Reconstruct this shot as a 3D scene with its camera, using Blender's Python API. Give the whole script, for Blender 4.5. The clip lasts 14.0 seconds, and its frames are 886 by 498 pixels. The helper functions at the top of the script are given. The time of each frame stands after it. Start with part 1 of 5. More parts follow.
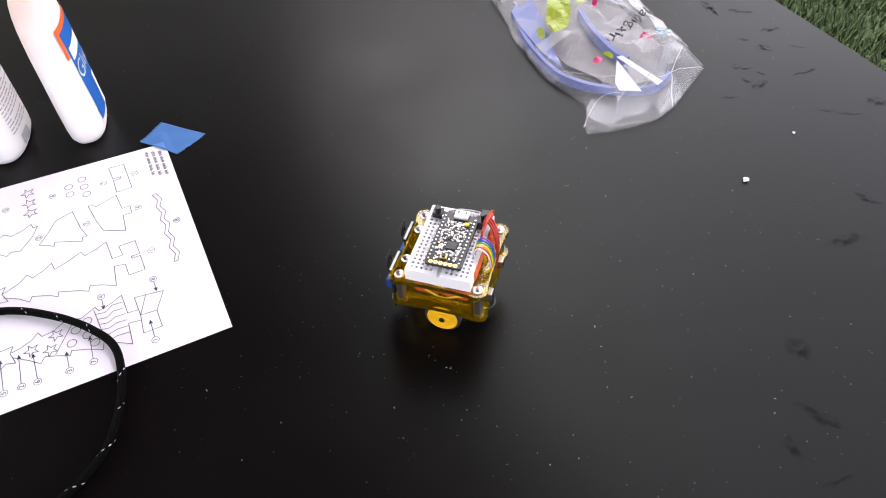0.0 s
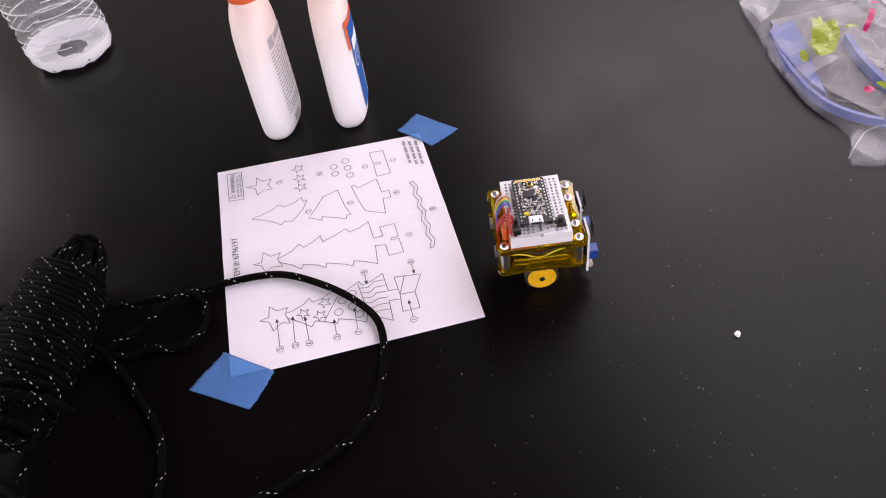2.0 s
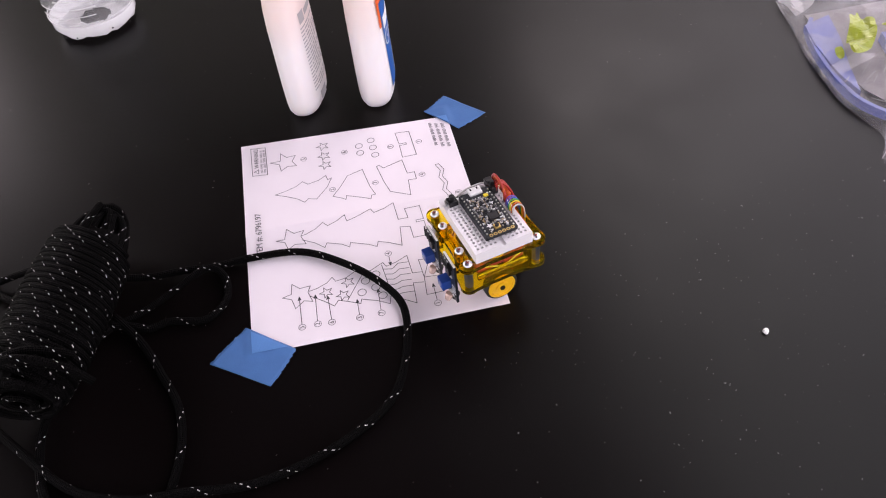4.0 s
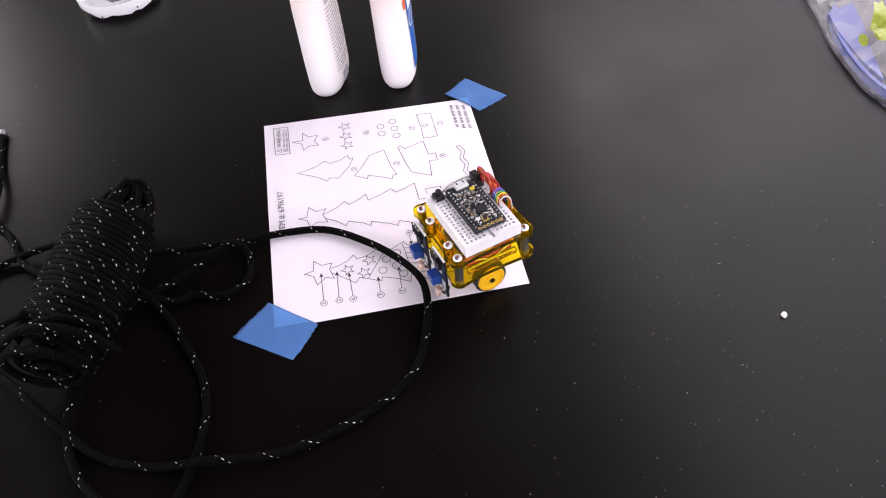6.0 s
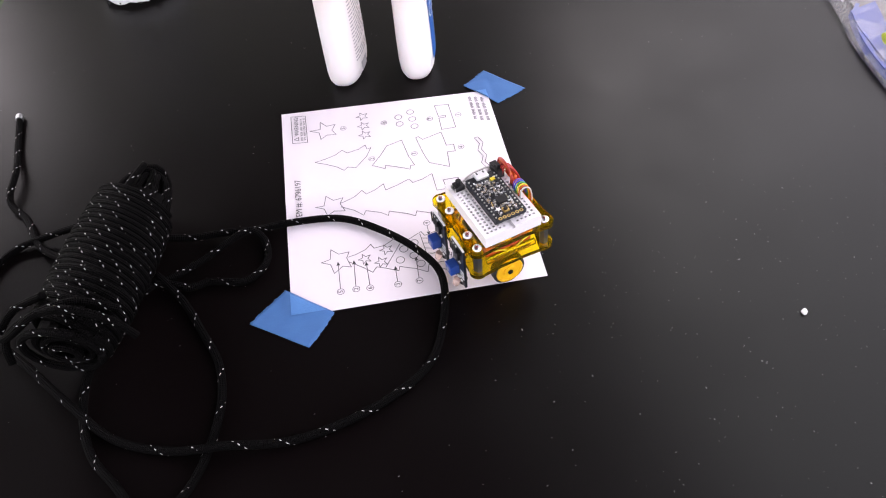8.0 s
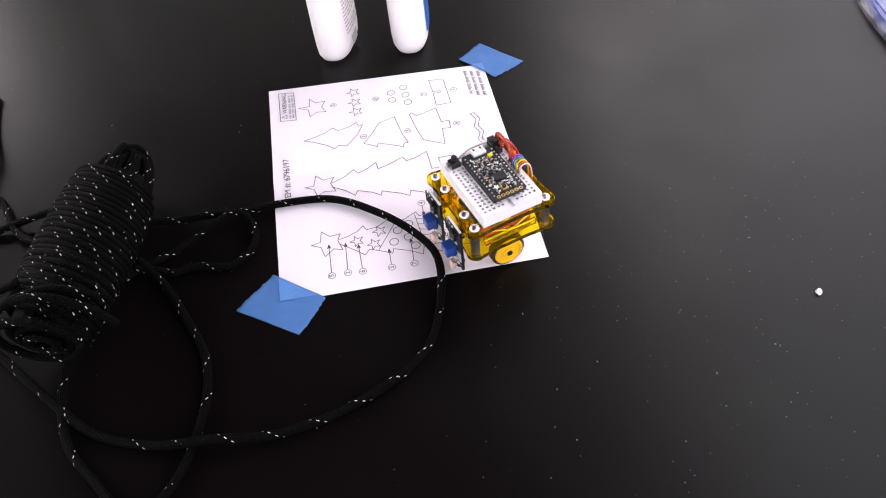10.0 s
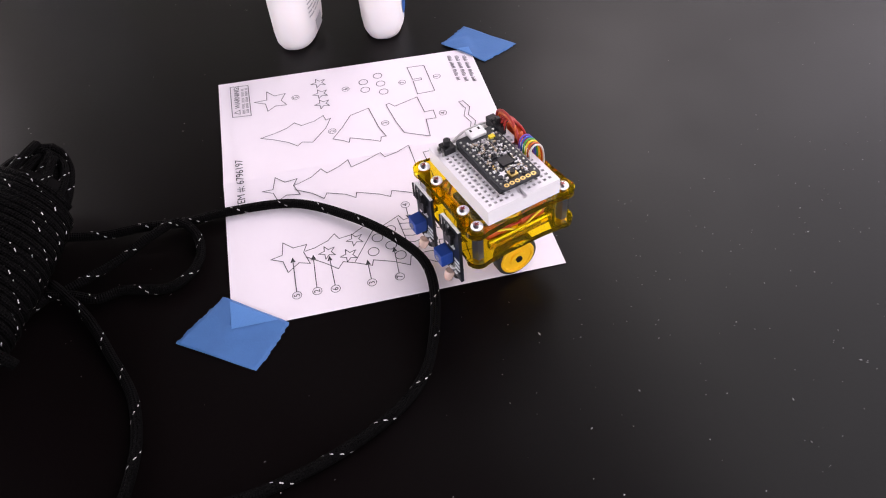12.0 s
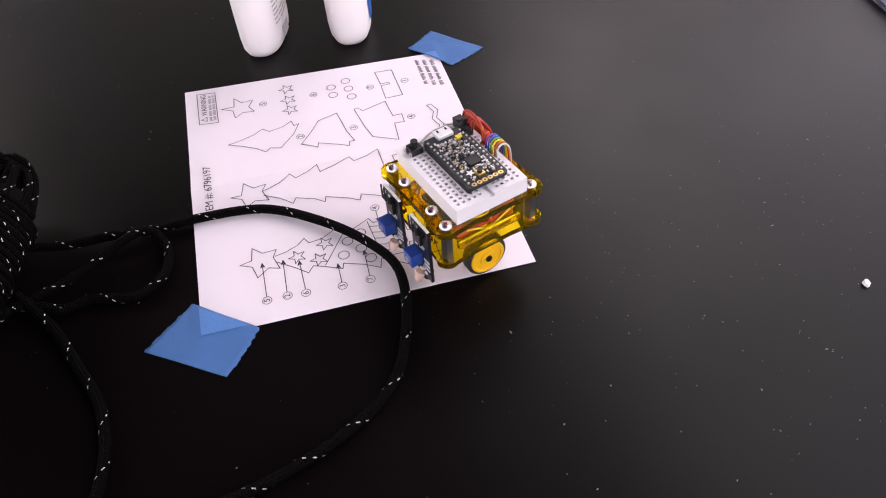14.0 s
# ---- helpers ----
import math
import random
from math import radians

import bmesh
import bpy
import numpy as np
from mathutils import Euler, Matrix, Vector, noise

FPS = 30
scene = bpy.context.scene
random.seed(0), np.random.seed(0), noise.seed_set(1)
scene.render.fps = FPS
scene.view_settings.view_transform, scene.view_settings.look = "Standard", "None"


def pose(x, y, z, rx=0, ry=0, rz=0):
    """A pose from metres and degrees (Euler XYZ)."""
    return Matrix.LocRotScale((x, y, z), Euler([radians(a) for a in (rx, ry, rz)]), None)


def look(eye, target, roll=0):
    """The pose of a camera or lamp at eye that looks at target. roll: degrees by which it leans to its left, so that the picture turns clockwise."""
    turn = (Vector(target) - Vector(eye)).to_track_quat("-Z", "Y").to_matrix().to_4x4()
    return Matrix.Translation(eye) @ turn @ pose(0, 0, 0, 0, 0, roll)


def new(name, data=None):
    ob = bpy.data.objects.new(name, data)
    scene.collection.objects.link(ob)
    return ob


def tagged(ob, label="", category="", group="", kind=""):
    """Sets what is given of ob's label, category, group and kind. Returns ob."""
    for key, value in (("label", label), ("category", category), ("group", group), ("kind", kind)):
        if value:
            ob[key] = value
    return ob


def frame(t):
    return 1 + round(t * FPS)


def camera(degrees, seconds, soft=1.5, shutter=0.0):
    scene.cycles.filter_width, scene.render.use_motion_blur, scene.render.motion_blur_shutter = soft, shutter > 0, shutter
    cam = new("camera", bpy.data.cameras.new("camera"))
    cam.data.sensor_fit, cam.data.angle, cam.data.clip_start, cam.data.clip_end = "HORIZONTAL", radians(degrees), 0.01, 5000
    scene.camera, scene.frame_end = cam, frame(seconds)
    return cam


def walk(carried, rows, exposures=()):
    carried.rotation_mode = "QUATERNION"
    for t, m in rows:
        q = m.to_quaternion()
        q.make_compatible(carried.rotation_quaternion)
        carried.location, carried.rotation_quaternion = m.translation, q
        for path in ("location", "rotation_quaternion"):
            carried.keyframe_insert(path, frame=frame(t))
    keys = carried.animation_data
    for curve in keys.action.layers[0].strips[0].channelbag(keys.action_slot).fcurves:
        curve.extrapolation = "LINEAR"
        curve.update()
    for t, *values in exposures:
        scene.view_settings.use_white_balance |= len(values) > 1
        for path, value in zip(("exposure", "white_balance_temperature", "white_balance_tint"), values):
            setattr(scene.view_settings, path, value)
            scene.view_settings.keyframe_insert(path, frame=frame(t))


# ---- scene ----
cam = camera(60.3, 14.0, soft=1.1)
PATH = [
    (0, (0.178, -0.52, 0.372), (0.695, 0.714, -1.115), -4.2),
    (0.5, (0.152, -0.518, 0.378), (0.609, 0.739, -1.109), -4.5),
    (1, (0.127, -0.51, 0.382), (0.433, 0.801, -1.097), -6.8),
    (1.5, (0.112, -0.504, 0.388), (0.338, 0.837, -1.079), -7.7),
    (2, (0.109, -0.502, 0.39), (0.278, 0.852, -1.072), -8.8),
    (2.5, (0.111, -0.502, 0.39), (0.283, 0.851, -1.074), -7.9),
    (3, (0.108, -0.5, 0.391), (0.287, 0.844, -1.079), -7.4),
    (3.5, (0.102, -0.5, 0.388), (0.281, 0.834, -1.091), -7.0),
    (4, (0.094, -0.496, 0.387), (0.248, 0.832, -1.1), -6.8),
    (6.5, (0.085, -0.504, 0.387), (0.196, 0.81, -1.117), -6.9),
    (7, (0.083, -0.504, 0.385), (0.181, 0.809, -1.12), -6.9),
    (7.5, (0.081, -0.506, 0.386), (0.178, 0.804, -1.123), -6.7),
    (8, (0.077, -0.504, 0.383), (0.184, 0.808, -1.122), -6.2),
    (8.2, (0.075, -0.5, 0.384), (0.164, 0.733, -1.188), -7.0),
    (10.3, (0.079, -0.485, 0.353), (0.193, 0.795, -1.18), -6.5),
    (10.5, (0.077, -0.479, 0.343), (0.201, 0.795, -1.193), -6.5),
    (11, (0.076, -0.458, 0.318), (0.182, 0.808, -1.227), -9.1),
    (11.5, (0.079, -0.446, 0.296), (0.238, 0.919, -1.157), -6.3),
    (12, (0.071, -0.44, 0.287), (0.27, 0.892, -1.191), -5.7),
    (12.5, (0.071, -0.436, 0.286), (0.355, 0.891, -1.184), -4.6),
    (13, (0.069, -0.441, 0.288), (0.317, 0.88, -1.193), -5.6),
    (13.5, (0.069, -0.443, 0.285), (0.325, 0.887, -1.187), -5.2),
    (14, (0.073, -0.444, 0.284), (0.338, 0.893, -1.181), -5.0),
]
EXPOSURES = [(0.0, 3.18, 6650, 18), (0.5, 3.14, 6650, 18), (1.1, 2.86, 6850, 24), (1.6, 2.76, 6950, 28), (4.2, 2.78, 6950, 28), (6.3, 3.10, 6750, 25), (11.0, 3.17, 6800, 23), (12.0, 2.92, 6900, 27), (14.0, 2.86, 6950, 29)]
walk(cam, [(t, look(eye, target, roll)) for t, eye, target, roll in PATH], EXPOSURES)

# ---- light ----
world = bpy.data.worlds.new("sky")
scene.world = world
world.use_nodes = True
wn = world.node_tree.nodes
sky = wn.new("ShaderNodeTexSky")
sky.sky_type, sky.sun_disc = "NISHITA", False
sky.dust_density, sky.ozone_density = 4.0, 0.5
sky.sun_elevation, sky.sun_rotation = radians(52), radians(-10)
wn["Background"].inputs["Strength"].default_value = 0.13
haze = wn.new("ShaderNodeHueSaturation")  # thin overcast: a paler sky
haze.inputs["Saturation"].default_value = 0.3
world.node_tree.links.new(sky.outputs[0], haze.inputs["Color"])
world.node_tree.links.new(haze.outputs[0], wn["Background"].inputs["Color"])
sun = new("sun", bpy.data.lights.new("sun", "SUN"))
sun.data.energy, sun.data.angle, sun.data.color = 1.2, radians(14), (1.0, 0.95, 0.9)
sun.matrix_basis = look((-0.21, 1.16, 1.5), (0, 0, 0))


# ---- materials ----
def mat(name, color, rough=0.5, metal=0.0, vary=0.15, scale=40.0, bump=0.0, bump_scale=300.0, alpha=1.0, trans=0.0, ior=1.45, spec=0.5):
    m = bpy.data.materials.new(name)
    m.use_nodes = True
    n, l = m.node_tree.nodes, m.node_tree.links
    b = n["Principled BSDF"]
    b.inputs["Roughness"].default_value, b.inputs["Metallic"].default_value = rough, metal
    b.inputs["IOR"].default_value, b.inputs["Alpha"].default_value = ior, alpha
    b.inputs["Transmission Weight"].default_value = trans
    b.inputs["Specular IOR Level"].default_value = spec
    tc = n.new("ShaderNodeTexCoord")
    tex = n.new("ShaderNodeTexNoise")
    tex.inputs["Scale"].default_value, tex.inputs["Detail"].default_value = scale, 6
    l.new(tc.outputs["Object"], tex.inputs["Vector"])
    mix = n.new("ShaderNodeMix")
    mix.data_type = "RGBA"
    mix.inputs[6].default_value = (*[c * (1 - vary) for c in color], 1)
    mix.inputs[7].default_value = (*[min(1, c * (1 + vary)) for c in color], 1)
    l.new(tex.outputs["Fac"], mix.inputs[0])
    l.new(mix.outputs[2], b.inputs["Base Color"])
    if bump:
        t2 = n.new("ShaderNodeTexNoise")
        t2.inputs["Scale"].default_value, t2.inputs["Detail"].default_value = bump_scale, 4
        l.new(tc.outputs["Object"], t2.inputs["Vector"])
        bp = n.new("ShaderNodeBump")
        bp.inputs["Strength"].default_value, bp.inputs["Distance"].default_value = bump, 0.001
        l.new(t2.outputs["Fac"], bp.inputs["Height"])
        l.new(bp.outputs["Normal"], b.inputs["Normal"])
    return m


def table_material():
    m = mat("black_tabletop", (0.0031, 0.0020, 0.0021), 0.35, vary=0.2, scale=6, bump=0.03, bump_scale=500, spec=0.132)
    n, l = m.node_tree.nodes, m.node_tree.links
    n["Principled BSDF"].inputs["Specular Tint"].default_value = (0.89, 1.0, 0.95, 1)
    tc = n.new("ShaderNodeTexCoord")
    smear = n.new("ShaderNodeTexNoise")
    smear.inputs["Scale"].default_value, smear.inputs["Detail"].default_value = 9, 8
    ramp = n.new("ShaderNodeMapRange")
    ramp.inputs["From Min"].default_value, ramp.inputs["From Max"].default_value = 0.35, 0.7
    ramp.inputs["To Min"].default_value, ramp.inputs["To Max"].default_value = 0.28, 0.36
    l.new(tc.outputs["Object"], smear.inputs["Vector"])
    l.new(smear.outputs["Fac"], ramp.inputs["Value"])
    l.new(ramp.outputs[0], n["Principled BSDF"].inputs["Roughness"])
    return m


def rope_material():
    m = mat("black_cord", (0.0013, 0.0011, 0.0011), 0.7, vary=0.3, scale=900, spec=0.05)
    n, l = m.node_tree.nodes, m.node_tree.links
    b = n["Principled BSDF"]
    uv = n.new("ShaderNodeUVMap")
    sep = n.new("ShaderNodeSeparateXYZ")
    l.new(uv.outputs[0], sep.inputs[0])

    def op(kind, a, c):
        k = n.new("ShaderNodeMath")
        k.operation = kind
        for i, v in enumerate((a, c)):
            if isinstance(v, (int, float)):
                k.inputs[i].default_value = v
            elif v is not None:
                l.new(v, k.inputs[i])
        return k.outputs[0]

    u, v = sep.outputs[0], sep.outputs[1]
    tracer = op("LESS_THAN", op("FRACT", op("SUBTRACT", v, op("MULTIPLY", u, 41.7)), None), 0.043)
    dash = op("GREATER_THAN", op("FRACT", op("MULTIPLY", u, 270.0), None), 0.62)
    gap = op("GREATER_THAN", op("FRACT", op("MULTIPLY", u, 19.0), None), 0.16)
    fleck = op("MULTIPLY", op("MULTIPLY", tracer, dash), gap)
    old = b.inputs["Base Color"].links[0].from_socket
    mix = n.new("ShaderNodeMix")
    mix.data_type = "RGBA"
    l.new(fleck, mix.inputs[0])
    l.new(old, mix.inputs[6])
    mix.inputs[7].default_value = (0.55, 0.53, 0.52, 1)
    l.new(mix.outputs[2], b.inputs["Base Color"])
    braid = op("MULTIPLY", op("SINE", op("ADD", op("MULTIPLY", u, 2600.0), op("MULTIPLY", v, 37.7)), None), op("SINE", op("SUBTRACT", op("MULTIPLY", u, 2600.0), op("MULTIPLY", v, 37.7)), None))
    bp = n.new("ShaderNodeBump")
    bp.inputs["Strength"].default_value, bp.inputs["Distance"].default_value = 0.7, 0.0006
    l.new(braid, bp.inputs["Height"])
    l.new(bp.outputs["Normal"], b.inputs["Normal"])
    return m


def film_material(name, color, alpha, rough):
    m = mat(name, color, rough, vary=0.08, scale=30, bump=0.5, bump_scale=45)
    m.node_tree.nodes["Principled BSDF"].inputs["Alpha"].default_value = alpha
    return m


def glue_material(*args, **kw):
    """White plastic, turning peach-coloured towards the top of the bottle."""
    m = mat(*args, **kw)
    n, l = m.node_tree.nodes, m.node_tree.links
    b = n["Principled BSDF"]
    tc = n.new("ShaderNodeTexCoord")
    sep = n.new("ShaderNodeSeparateXYZ")
    l.new(tc.outputs["Object"], sep.inputs[0])
    peach_rise = n.new("ShaderNodeMapRange")
    peach_rise.inputs["From Min"].default_value, peach_rise.inputs["From Max"].default_value = 0.060, 0.112
    l.new(sep.outputs[2], peach_rise.inputs["Value"])
    mix = n.new("ShaderNodeMix")
    mix.data_type = "RGBA"
    l.new(peach_rise.outputs[0], mix.inputs[0])
    l.new(b.inputs["Base Color"].links[0].from_socket, mix.inputs[6])
    mix.inputs[7].default_value = (0.86, 0.66, 0.60, 1)
    l.new(mix.outputs[2], b.inputs["Base Color"])
    b.inputs["Subsurface Weight"].default_value = 0.15
    b.inputs["Subsurface Radius"].default_value = (0.006, 0.004, 0.003)
    return m


M_TABLE = table_material()
M_ROPE = rope_material()
M_PAPER = mat("white_paper", (0.84, 0.775, 0.81), 0.7, vary=0.02, scale=60, bump=0.05, bump_scale=800)
M_INK = mat("black_ink", (0.04, 0.04, 0.045), 0.6, vary=0.1)
M_TAPE = mat("blue_masking_tape", (0.066, 0.205, 0.48), 0.65, vary=0.12, scale=90, bump=0.35, bump_scale=900, alpha=0.72)
M_YELLOW = mat("yellow_acrylic", (1.0, 0.70, 0.01), 0.03, vary=0.03, trans=0.96, ior=1.42)
M_WHEEL = mat("yellow_plastic", (0.82, 0.45, 0.015), 0.3, vary=0.06)
M_RUBBER = mat("black_rubber", (0.02, 0.02, 0.02), 0.6)
M_WHITE = mat("white_plastic", (0.80, 0.77, 0.78), 0.35, vary=0.02)
M_BLACK = mat("black_plastic", (0.009, 0.009, 0.010), 0.35)
M_HOLE = mat("dark_socket", (0.05, 0.035, 0.035), 0.6)
M_PCB = mat("black_circuit_board", (0.010, 0.012, 0.016), 0.35, vary=0.3, scale=900)
M_STEEL = mat("chrome_steel", (0.78, 0.77, 0.78), 0.28, metal=1.0)
M_ALU = mat("grey_metal", (0.45, 0.45, 0.47), 0.35, metal=1.0)
M_SOLDER = mat("solder", (0.75, 0.74, 0.70), 0.3, metal=1.0)
M_GOLD = mat("gold_pad", (0.85, 0.60, 0.22), 0.3, metal=1.0)
M_CERAMIC = mat("tan_ceramic", (0.45, 0.36, 0.25), 0.5)
M_SILK = mat("white_silkscreen", (0.8, 0.8, 0.8), 0.6)
M_TRIM = mat("blue_trimpot", (0.012, 0.055, 0.27), 0.35)
M_CLEARLED = mat("clear_resin", (0.95, 0.72, 0.62), 0.1, vary=0.02, trans=0.6)
M_BRASS = mat("brass", (0.75, 0.52, 0.2), 0.3, metal=1.0)
M_FOIL = mat("silver_foil", (0.82, 0.82, 0.84), 0.3, vary=0.05, bump=0.3, bump_scale=200)
WIRE = {k: mat(k + "_wire", c, 0.4) for k, c in dict(red=(0.38, 0.022, 0.014), orange=(0.55, 0.11, 0.015), yellow=(0.8, 0.62, 0.03), green=(0.05, 0.35, 0.08), blue=(0.03, 0.10, 0.5), violet=(0.16, 0.06, 0.35), grey=(0.6, 0.58, 0.56), black=(0.02, 0.02, 0.02)).items()}
M_GLUE = glue_material("glue_bottle_white", (0.84, 0.80, 0.79), 0.32, vary=0.02, scale=12)
M_ORANGE = mat("orange_cap", (0.7, 0.12, 0.03), 0.35)
M_BLUELABEL = mat("blue_label", (0.01, 0.11, 0.42), 0.3)
M_ORANGELABEL = mat("orange_label", (0.80, 0.13, 0.03), 0.3)
M_GREYPRINT = mat("grey_print", (0.42, 0.41, 0.42), 0.5)
M_PET = film_material("clear_bottle_plastic", (0.6, 0.6, 0.6), 0.09, 0.05)
# Paler ribs and white lines: highlights on the ridges, put into the colour.
M_PETRIBSHEEN = film_material("clear_bottle_rib_sheen", (0.8, 0.8, 0.8), 0.17, 0.05)
M_PETGLINT = film_material("clear_bottle_glint", (0.95, 0.95, 0.95), 0.62, 0.1)
# Light focused through the clear foot is painted as white plastic.
M_PETFOOTLIT = film_material("clear_bottle_foot_lit", (1.0, 1.0, 1.0), 0.88, 0.05)
def crumpled(m, low, high, scale):
    """Clear film with whitish highlights painted along a net of creases and over cells."""
    n, l = m.node_tree.nodes, m.node_tree.links
    tc = n.new("ShaderNodeTexCoord")
    warp = n.new("ShaderNodeTexNoise")
    warp.inputs["Scale"].default_value = 25
    l.new(tc.outputs["Object"], warp.inputs["Vector"])
    add = n.new("ShaderNodeVectorMath")
    add.operation = "MULTIPLY_ADD"
    add.inputs[1].default_value = (0.012, 0.012, 0.012)
    l.new(warp.outputs["Color"], add.inputs[0])
    l.new(tc.outputs["Object"], add.inputs[2])
    net = n.new("ShaderNodeTexVoronoi")
    net.feature = "DISTANCE_TO_EDGE"
    cell = n.new("ShaderNodeTexVoronoi")
    for v in (net, cell):
        v.inputs["Scale"].default_value = scale
        l.new(add.outputs[0], v.inputs["Vector"])
    edge = n.new("ShaderNodeMapRange")
    edge.inputs["From Min"].default_value, edge.inputs["From Max"].default_value = 0.0, 0.022
    edge.inputs["To Min"].default_value, edge.inputs["To Max"].default_value = high, 0.0
    l.new(net.outputs["Distance"], edge.inputs["Value"])
    sep = n.new("ShaderNodeSeparateColor")
    l.new(cell.outputs["Color"], sep.inputs[0])
    tone = n.new("ShaderNodeMapRange")
    tone.inputs["From Min"].default_value = 0.35
    tone.inputs["To Min"].default_value, tone.inputs["To Max"].default_value = low, low * 3.6
    l.new(sep.outputs[0], tone.inputs["Value"])
    total = n.new("ShaderNodeMath")
    total.operation = "MAXIMUM"
    l.new(edge.outputs[0], total.inputs[0])
    l.new(tone.outputs[0], total.inputs[1])
    l.new(total.outputs[0], n["Principled BSDF"].inputs["Alpha"])
    return m


M_BAG = film_material("clear_bag_film", (0.78, 0.77, 0.79), 0.14, 0.07)
crumpled(M_BAG, 0.085, 0.26, 33)
M_GREEN = mat("lime_print", (0.27, 0.33, 0.012), 0.3, vary=0.15, scale=60, alpha=0.88)
M_MAGENTA = mat("magenta_print", (0.45, 0.01, 0.10), 0.35)
M_CYAN = mat("cyan_print", (0.15, 0.40, 0.55), 0.35)
M_PERI = mat("periwinkle_plastic", (0.070, 0.098, 0.30), 0.45, vary=0.2)
M_GRASS = mat("lawn_grass", (0.024, 0.046, 0.010), 0.7, vary=0.5, scale=30)
M_SOIL = mat("lawn_ground", (0.025, 0.045, 0.012), 0.9, vary=0.6, scale=25, bump=0.5, bump_scale=60)
M_LEG = mat("table_leg_metal", (0.03, 0.03, 0.03), 0.4)
M_CRUMB = mat("white_crumb", (0.85, 0.85, 0.82), 0.8)
M_DUST = mat("dust_specks", (0.26, 0.26, 0.25), 0.9)


def smear_material():
    """A greasy mark that thins out towards its rim and breaks up into streaks."""
    m = mat("dull_smear", (0.004, 0.004, 0.0045), 0.6, spec=0.12)
    n, l = m.node_tree.nodes, m.node_tree.links
    tc = n.new("ShaderNodeTexCoord")
    off = n.new("ShaderNodeVectorMath")
    off.operation = "DISTANCE"
    off.inputs[1].default_value = (0.5, 0.5, 0.5)
    l.new(tc.outputs["Generated"], off.inputs[0])
    rim = n.new("ShaderNodeMapRange")
    rim.inputs["From Min"].default_value, rim.inputs["From Max"].default_value = 0.72, 0.5
    l.new(off.outputs["Value"], rim.inputs["Value"])
    streak = n.new("ShaderNodeTexNoise")
    streak.inputs["Scale"].default_value, streak.inputs["Detail"].default_value = 170, 5
    l.new(tc.outputs["Object"], streak.inputs["Vector"])
    cut = n.new("ShaderNodeMapRange")
    cut.inputs["From Min"].default_value, cut.inputs["From Max"].default_value = 0.42, 0.62
    cut.inputs["To Max"].default_value = 0.4
    l.new(streak.outputs["Fac"], cut.inputs["Value"])
    mul = n.new("ShaderNodeMath")
    mul.operation = "MULTIPLY"
    l.new(rim.outputs[0], mul.inputs[0])
    l.new(cut.outputs[0], mul.inputs[1])
    l.new(mul.outputs[0], n["Principled BSDF"].inputs["Alpha"])
    return m


M_SCUFF = smear_material()
# A red reflection in the screw slots, put into their colour.
M_SLOTGLINT = mat("red_glint", (0.30, 0.03, 0.02), 0.4)
M_TAPELIGHT = mat("blue_masking_tape_on_paper", (0.072, 0.225, 0.52), 0.65, vary=0.12, scale=90, bump=0.35, bump_scale=900)
M_USB = mat("bright_tin", (0.82, 0.82, 0.82), 0.4, metal=0.55)
M_TAGW = mat("frosted_tag", (0.82, 0.80, 0.82), 0.25, alpha=0.85)
M_TAGR = mat("red_print", (0.75, 0.05, 0.03), 0.4)


# ---- mesh tools ----
def mesh_of(name, verts, faces, smooth=False):
    me = bpy.data.meshes.new(name)
    me.from_pydata([tuple(v) for v in verts], [], faces)
    if smooth:
        me.shade_smooth()
    return me


def part(name, bm, material, parent=None, label="", smooth=False):
    if isinstance(bm, bpy.types.Mesh):
        me = bm
    else:
        bmesh.ops.recalc_face_normals(bm, faces=bm.faces)
        me = bpy.data.meshes.new(name)
        bm.to_mesh(me)
        bm.free()
    if smooth:
        me.shade_smooth()
        me.set_sharp_from_angle(angle=radians(38))
    if not me.materials:
        me.materials.append(material)
    ob = new(name, me)
    if parent is not None:
        ob.parent = parent
    if label:
        ob["label"] = label
    return ob


def empty(name, m, label, category, group=""):
    ob = new(name)
    ob.empty_display_size = 0.01
    ob.matrix_basis = m
    return tagged(ob, label, category, group)


def box(x, y, z, sx, sy, sz, bev=0.0, bm=None, m=None):
    """A box centred at x, y with its base at z."""
    bm = bm or bmesh.new()
    t = Matrix.Translation((x, y, z + sz / 2)) @ Matrix.Diagonal((sx, sy, sz, 1))
    made = bmesh.ops.create_cube(bm, size=1, matrix=(m @ t) if m else t)
    if bev:
        es = {e for v in made["verts"] for e in v.link_edges}
        bmesh.ops.bevel(bm, geom=list(es), offset=bev, segments=2, affect="EDGES", profile=0.5)
    return bm


def turned(profile, seg=32, sx=1.0, sy=1.0, bm=None, m=None):
    """A body of revolution about z from (radius, height) pairs, ends closed."""
    bm = bm or bmesh.new()
    rings = []
    for r, z in profile:
        rings.append([bm.verts.new((m or Matrix()) @ Vector((r * sx * math.cos(2 * math.pi * i / seg), r * sy * math.sin(2 * math.pi * i / seg), z))) for i in range(seg)])
    for a, b in zip(rings, rings[1:]):
        for i in range(seg):
            bm.faces.new((a[i], a[(i + 1) % seg], b[(i + 1) % seg], b[i]))
    bm.faces.new(rings[0][::-1])
    bm.faces.new(rings[-1])
    return bm


